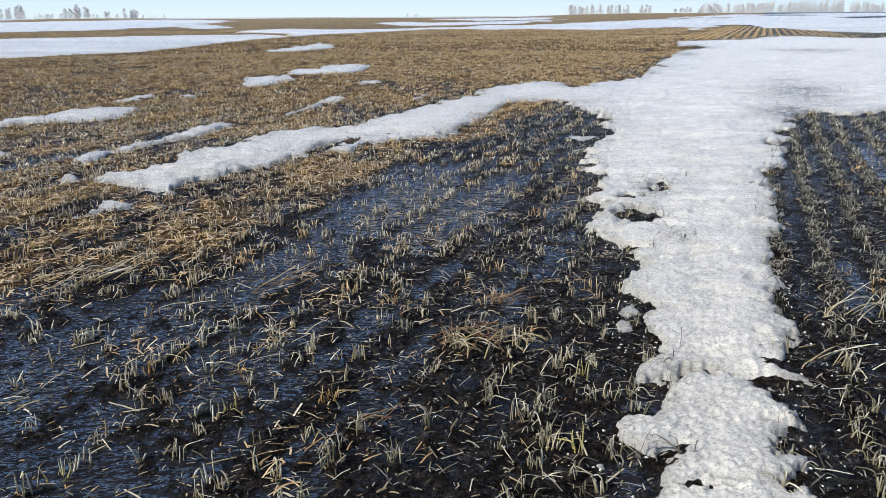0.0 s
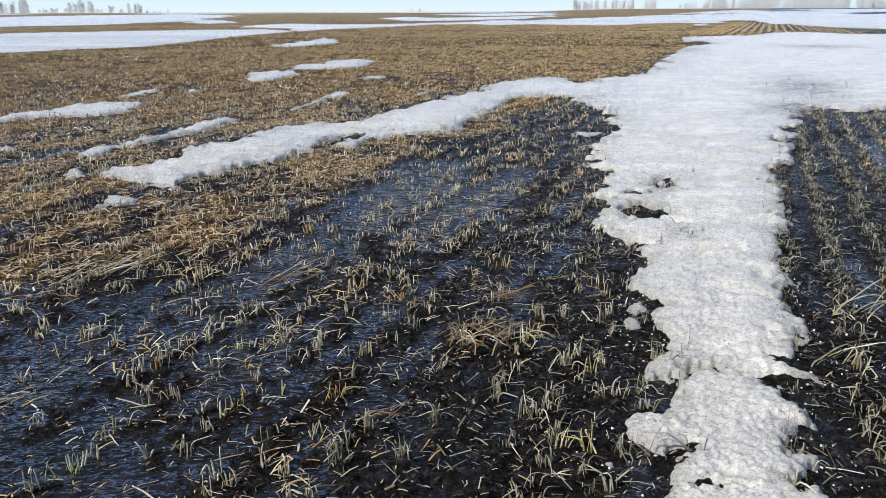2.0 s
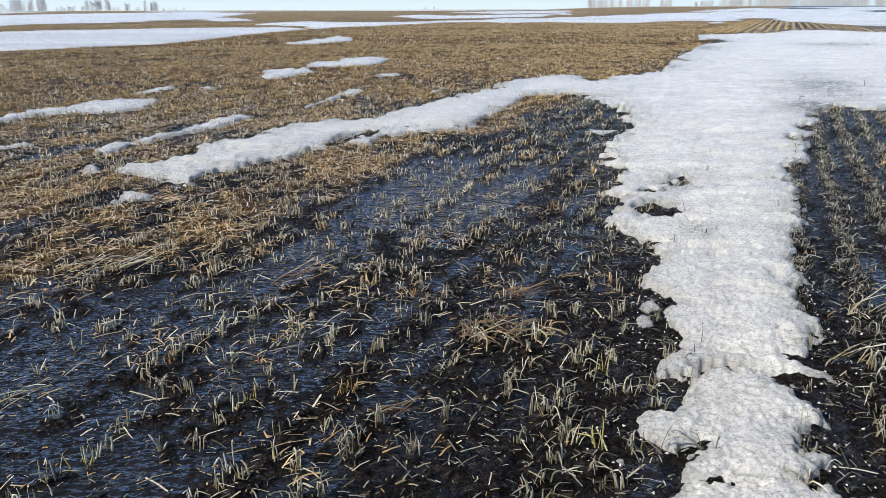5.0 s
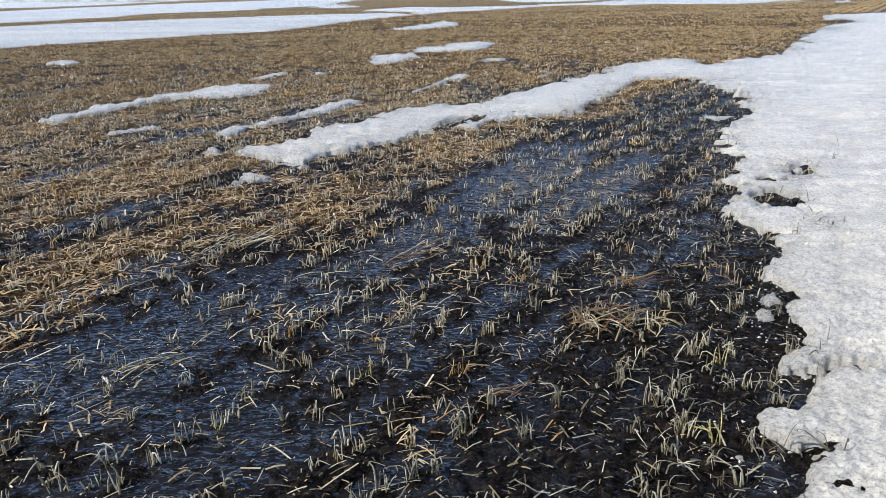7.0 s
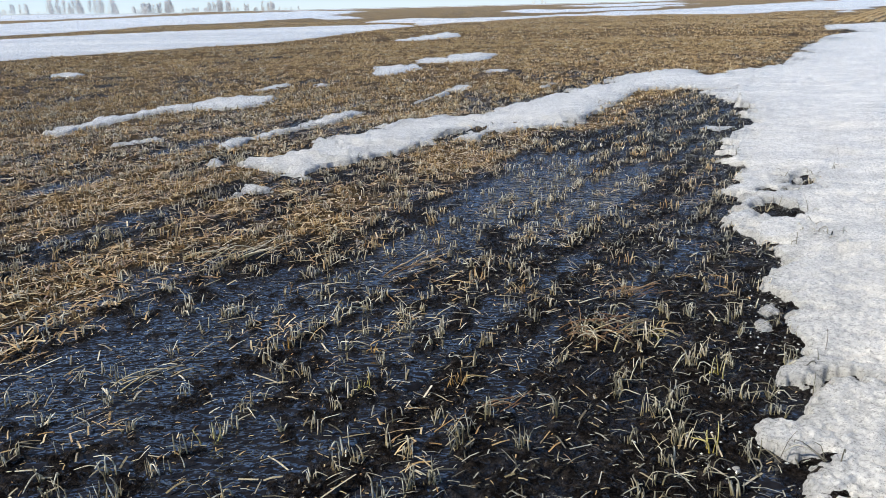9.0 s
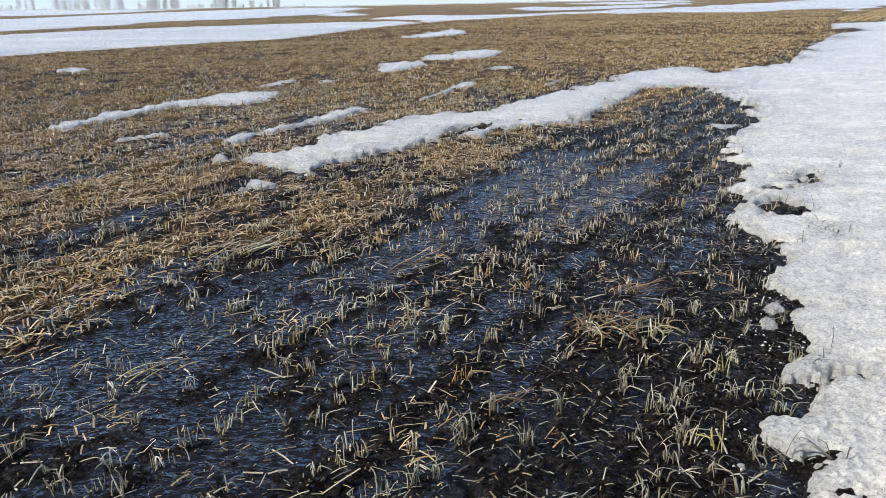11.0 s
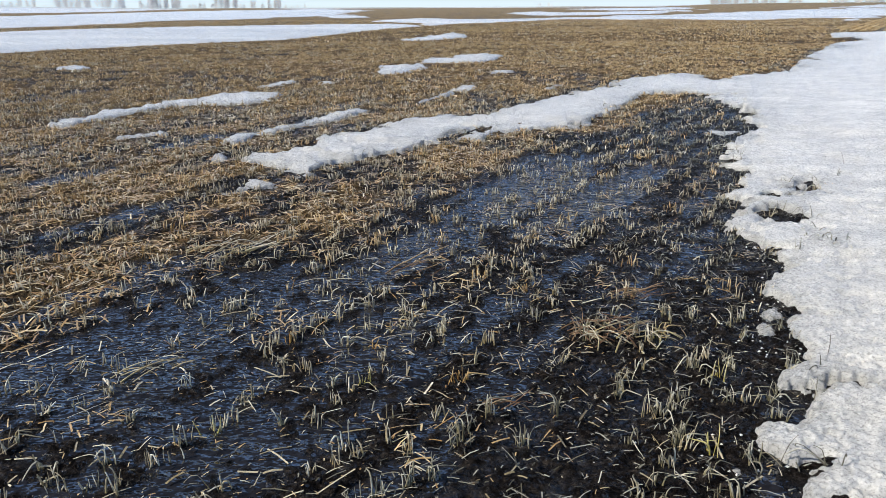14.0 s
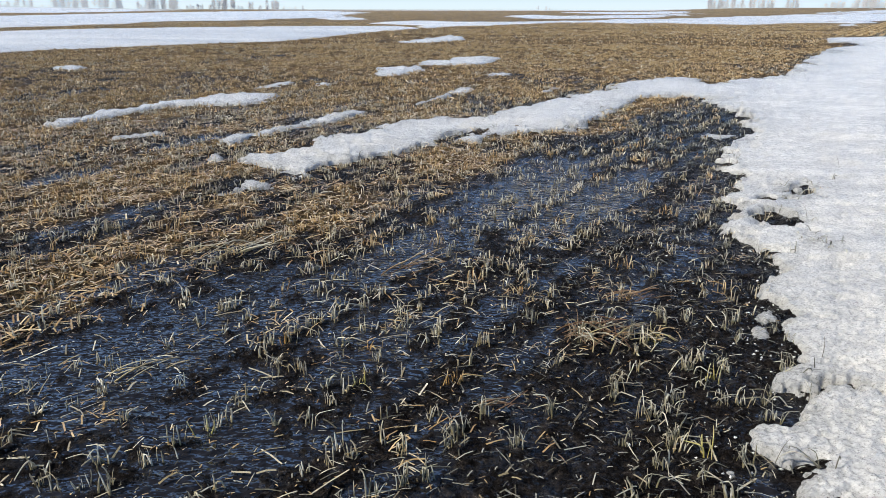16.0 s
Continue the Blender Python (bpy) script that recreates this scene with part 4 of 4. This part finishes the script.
stuff("straw_litter", [loose(13000, 3.0, 12, lambda x, y: 0.85 * litter(x, y), (0.03, 0.13), (0.005, 0.011)), loose(8000, 1.5, 10, lambda x, y: 0.5 + 0.3 * litter(x, y), (0.012, 0.07), (0.002, 0.006)), loose(500, 1.5, 5.0, lambda x, y: 0.85 * step(-0.5, -2.3, along(x, y)[1]), (0.03, 0.15), (0.004, 0.008)), loose(5000, 1.5, 7.5, lambda x, y: 0.6 + 0 * x, (0.004, 0.014), (0.002, 0.004)), loose(1300, 1.5, 9, lambda x, y: 0.7 + 0 * x, (0.05, 0.16), (0.004, 0.008))], STRAW,
      "scattered bits of pale wet straw on black soil", "straw")
stuff("straw_litter", [loose(100000, 2.5, 11, lambda x, y: litter(x, y) * 0.9 * (0.75 + 0.5 * grain(x, y, 0.3, 81)), (0.03, 0.13), (0.005, 0.011)),
                       loose(16000, 1.6, 7.5, lambda x, y: 0.9 * step(0.15, 0.6, rough(x, y, 0.28, 91, 2)) * (0.3 + 0.7 * step(-0.3, -1.4, along(x, y)[1])), (0.02, 0.10), (0.003, 0.008)),
                       loose(11000, 1.5, 7.5, lambda x, y: 0.12 + 0.5 * step(-0.3, -1.4, along(x, y)[1]), (0.006, 0.03), (0.002, 0.005)),
                       loose(26000, 11, 24, lambda x, y: litter(x, y) * 0.9, (0.06, 0.22), (0.007, 0.014))], STRAW_BROWN,
      "matted brown straw lying flat between the rows", "straw")


stuff("straw_litter", [loose(22000, 1.5, 8.0, lambda x, y: 0.8 * step(-2.4, -0.8, along(x, y)[1]), (0.008, 0.04), (0.002, 0.005)),
                       loose(3000, 1.5, 8.0, lambda x, y: 0.8 * step(-2.4, -0.8, along(x, y)[1]), (0.04, 0.11), (0.003, 0.006))], STRAW_OLIVE,
      "dull grey-olive scraps of rotten straw on black soil", "straw")


# ---- loose bundles and heaps ----
def straw_heap(x, y, count, rx, ry, length, material, label, turn=None, rise_by=0.05):
    top = tagged(new("straw_heap"), label, "straw")
    base = ground_points(np.array([x]), np.array([y]))[0]
    top.matrix_basis = pose(base[0], base[1], max(base[2], WATER))
    g = np.random.default_rng(int(1000 * abs(x) + 77 * abs(y)))
    for _ in range(count):
        a, q = g.uniform(0, 6.28), math.sqrt(g.random())
        p = np.array([[rx * q * math.cos(a), ry * q * math.sin(a), 0.006 + rise_by * (1 - q) * g.random()]])
        t = g.uniform(0, 6.28) if turn is None else g.normal(turn, 0.25)
        way = [np.array([v]) for v in (g.uniform(*length), t, g.uniform(1.25, 1.6), g.uniform(0.3, 0.7), g.uniform(-0.5, 0.6), g.uniform(0.004, 0.0085))]
        p[:, :2] -= 0.5 * way[0][0] * np.array((math.cos(t), math.sin(t)))
        p[:, 2] += 0.012
        one("straw", stalks(p, *way, 4), material, top)
    return top


straw_heap(0.30, 3.30, 22, 0.20, 0.12, (0.08, 0.20), STUB_GREY, "tangled heap of bent straw on black soil")
straw_heap(0.25, 3.34, 46, 0.20, 0.12, (0.06, 0.18), STUB_RUST, "reddish-brown wet straw under a tangled heap", rise_by=0.02)
straw_heap(0.42, 3.83, 16, 0.14, 0.06, (0.06, 0.2), STUB_RUST, "flat bunch of reddish-brown wet straw", turn=0.1, rise_by=0.02)
straw_heap(-0.14, 2.60, 6, 0.06, 0.02, (0.06, 0.14), STUB_RUST, "short bundle of reddish straw lying on mud", turn=0.25, rise_by=0.02)
straw_heap(2.20, 3.66, 9, 0.14, 0.02, (0.2, 0.36), STUB_GREY, "bundle of long pale straws lying on black soil", turn=0.55, rise_by=0.03)
straw_heap(1.80, 3.10, 8, 0.10, 0.02, (0.16, 0.28), STUB_GREY, "bundle of long pale straws lying on black soil", turn=0.45, rise_by=0.03)
straw_heap(-1.62, 2.62, 5, 0.10, 0.012, (0.16, 0.30), STUB_GREY, "bundle of pale straws lying in shallow water", turn=0.5, rise_by=0.02)
straw_heap(-0.75, 4.05, 8, 0.18, 0.03, (0.16, 0.30), STUB_RUST, "long brown straws lying on wet soil", turn=0.2, rise_by=0.02)
straw_heap(-1.9, 4.2, 14, 0.25, 0.06, (0.16, 0.34), STUB_GREY, "long pale straws lying on wet soil", turn=0.35, rise_by=0.03)


def twig(x, y, z, height, turn, lean, label):
    co, fa, _ = stalks(np.array([[x, y, z]]), *[np.array([v]) for v in (height, turn, lean, 0.3, 0.3, 0.0035)], 4)
    me = mesh("twig", co, fa)
    me.materials.append(DARK)
    tagged(new("twig", me), label, "twig")


twig(2.53, 7.45, 0.06, 0.11, 2.6, 0.35, "thin dark twig standing in the snow")
twig(1.13, 3.18, 0.03, 0.10, 0.9, 0.5, "dark bent straw poking out of the snow edge")
twig(0.745, 2.36, 0.0, 0.12, 0.8, 0.6, "dark bent straw poking out of the snow edge")
twig(-1.05, 9.9, 0.06, 0.17, 0.4, 0.4, "dark bent grass stalk in the long snow spur")


# ---- pale ice crumbs added along the snow's rim to stand for wet glints ----
def crumbs(count):
    r = np.sqrt(rng.uniform(1.7 ** 2, 5.0 ** 2, count))
    az = np.radians(rng.uniform(2, 42, count))
    x, y = r * np.sin(az), r * np.cos(az)
    d = snow_depth_in(x, y)
    ok = (d < -0.004) & (rng.random(count) < np.exp(d / 0.10))
    x, y = x[ok], y[ok]
    n = len(x)
    p = ground_points(x, y)
    p[:, 2] = np.maximum(p[:, 2], WATER) + 0.002
    corners = np.array(((1, 0, 0), (0, 1, 0), (-1, 0, 0), (0, -1, 0), (0, 0, 0.9), (0, 0, -0.9)))
    size = rng.uniform(0.0015, 0.008, (n, 1, 1)) * rng.uniform(0.5, 1.4, (n, 6, 1))
    co = p[:, None, :] + corners[None] * size
    tri = np.array(((0, 1, 4), (1, 2, 4), (2, 3, 4), (3, 0, 4), (1, 0, 5), (2, 1, 5), (3, 2, 5), (0, 3, 5)))
    return co.reshape(-1, 3), ((np.arange(n) * 6)[:, None, None] + tri[None]).reshape(-1, 3), np.ones(n * 6)


stuff("ice_crumbs", [crumbs(3200)], SNOW_GREY, "scattered pale ice crumbs standing in for wet glints beside the snow bank", "ice", smooth=False)

# ---- far birch woods ----
def birch(seed, tall):
    """A bare birch: tapered trunk, limbs, and a crown of many thin twigs."""
    g = random.Random(seed)
    top = tagged(new("birch_tree"), "bare birch on the far edge of the field, twigs paled as by haze", "tree", "bare birches on the horizon")
    stem = stalks(np.zeros((1, 3)), *[np.array([v]) for v in (tall, g.uniform(0, 6), 0.02, 0.3, 0.03, tall * 0.018)], 4)
    n = 40
    z = np.array([g.uniform(0.02, 0.95) * tall for _ in range(n)])
    turn = np.array([g.uniform(0, 6.28) for _ in range(n)])
    reach = tall * 0.46 * np.clip(1.1 - z / tall, 0.1, 0.62) * np.array([g.uniform(0.7, 1.2) for _ in range(n)])
    lean = np.array([g.uniform(0.5, 0.95) for _ in range(n)])
    p = np.stack((np.zeros(n), np.zeros(n), z), -1)
    co, fa, _ = stalks(p, reach, turn, lean, np.full(n, 0.4), np.full(n, -0.2), np.full(n, tall * 0.007), 3, 3)
    me = mesh("trunk", np.concatenate((stem[0], co)), np.concatenate((stem[1], fa + len(stem[0]))))
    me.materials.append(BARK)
    new("trunk", me).parent = top
    k = 14
    i = np.repeat(np.arange(n), k)
    m = len(i)
    q = np.random.default_rng(seed)
    f = q.uniform(0.2, 1.1, m)
    d = np.stack((np.cos(turn) * np.sin(lean), np.sin(turn) * np.sin(lean), np.cos(lean)), -1)
    p = p[i] + d[i] * (reach[i] * f)[:, None]
    co, fa, _ = stalks(p, q.uniform(0.06, 0.14, m) * tall, turn[i] + q.normal(0, 0.9, m), np.abs(q.normal(0.5, 0.5, m)), q.uniform(0.2, 0.5, m),
                       q.uniform(0, 1.2, m), np.full(m, tall * 0.0085), 3, 2)
    me = mesh("crown", co, fa)
    me.materials.append(TWIG_HAZED)
    new("crown", me).parent = top
    return top


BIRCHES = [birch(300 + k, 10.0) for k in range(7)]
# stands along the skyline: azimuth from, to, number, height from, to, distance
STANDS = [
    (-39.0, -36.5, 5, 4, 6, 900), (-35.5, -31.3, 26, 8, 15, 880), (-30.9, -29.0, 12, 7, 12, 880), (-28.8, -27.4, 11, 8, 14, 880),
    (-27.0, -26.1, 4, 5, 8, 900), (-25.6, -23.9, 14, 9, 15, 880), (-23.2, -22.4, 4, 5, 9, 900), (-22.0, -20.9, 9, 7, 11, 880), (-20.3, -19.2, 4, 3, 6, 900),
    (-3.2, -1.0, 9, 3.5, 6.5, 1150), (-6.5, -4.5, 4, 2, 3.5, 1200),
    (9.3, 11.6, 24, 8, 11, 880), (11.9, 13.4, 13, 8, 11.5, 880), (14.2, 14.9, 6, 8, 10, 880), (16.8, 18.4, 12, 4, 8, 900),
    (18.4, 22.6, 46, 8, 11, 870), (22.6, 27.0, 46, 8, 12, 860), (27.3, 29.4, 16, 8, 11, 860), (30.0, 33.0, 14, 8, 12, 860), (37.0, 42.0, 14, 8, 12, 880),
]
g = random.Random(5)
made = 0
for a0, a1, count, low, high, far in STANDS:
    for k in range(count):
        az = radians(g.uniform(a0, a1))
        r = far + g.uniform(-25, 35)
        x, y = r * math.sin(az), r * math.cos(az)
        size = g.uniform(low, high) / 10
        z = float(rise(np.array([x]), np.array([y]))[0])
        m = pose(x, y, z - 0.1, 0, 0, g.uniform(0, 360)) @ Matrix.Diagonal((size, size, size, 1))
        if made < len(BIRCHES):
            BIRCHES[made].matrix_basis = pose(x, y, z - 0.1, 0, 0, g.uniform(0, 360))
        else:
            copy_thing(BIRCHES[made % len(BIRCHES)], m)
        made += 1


# young growth that fills the gaps between the birches, too small to pick apart
def thicket():
    shapes = []
    for b in BIRCHES:
        for ob in b.children:
            if ob.name.startswith("crown"):
                co = np.empty(len(ob.data.vertices) * 3)
                ob.data.vertices.foreach_get("co", co)
                fa = np.empty(len(ob.data.loops), dtype=np.int32)
                ob.data.loops.foreach_get("vertex_index", fa)
                shapes.append((co.reshape(-1, 3), fa.reshape(-1, 4)))
    out = []
    for a0, a1, count, low, high, far in ((-38.5, -19.0, 45, 3.0, 6.5, 905), (9.2, 15.2, 20, 3.5, 6.5, 905), (16.2, 33.5, 62, 4, 8, 900)):
        for k in range(count):
            az, r, size = radians(g.uniform(a0, a1)), far + g.uniform(-25, 35), g.uniform(low, high) / 10
            x, y = r * math.sin(az), r * math.cos(az)
            z = float(rise(np.array([x]), np.array([y]))[0])
            co, fa = shapes[k % len(shapes)]
            turn = g.uniform(0, 6.28)
            c, s = math.cos(turn), math.sin(turn)
            out.append((np.stack((x + 1.9 * size * (c * co[:, 0] - s * co[:, 1]), y + 1.9 * size * (s * co[:, 0] + c * co[:, 1]), z - 0.3 + size * co[:, 2]), -1), fa, np.ones(len(co))))
    stuff("thicket", out, TWIG_HAZED, "bare scrub along the far edge of the field, paled as by haze", "scrub")


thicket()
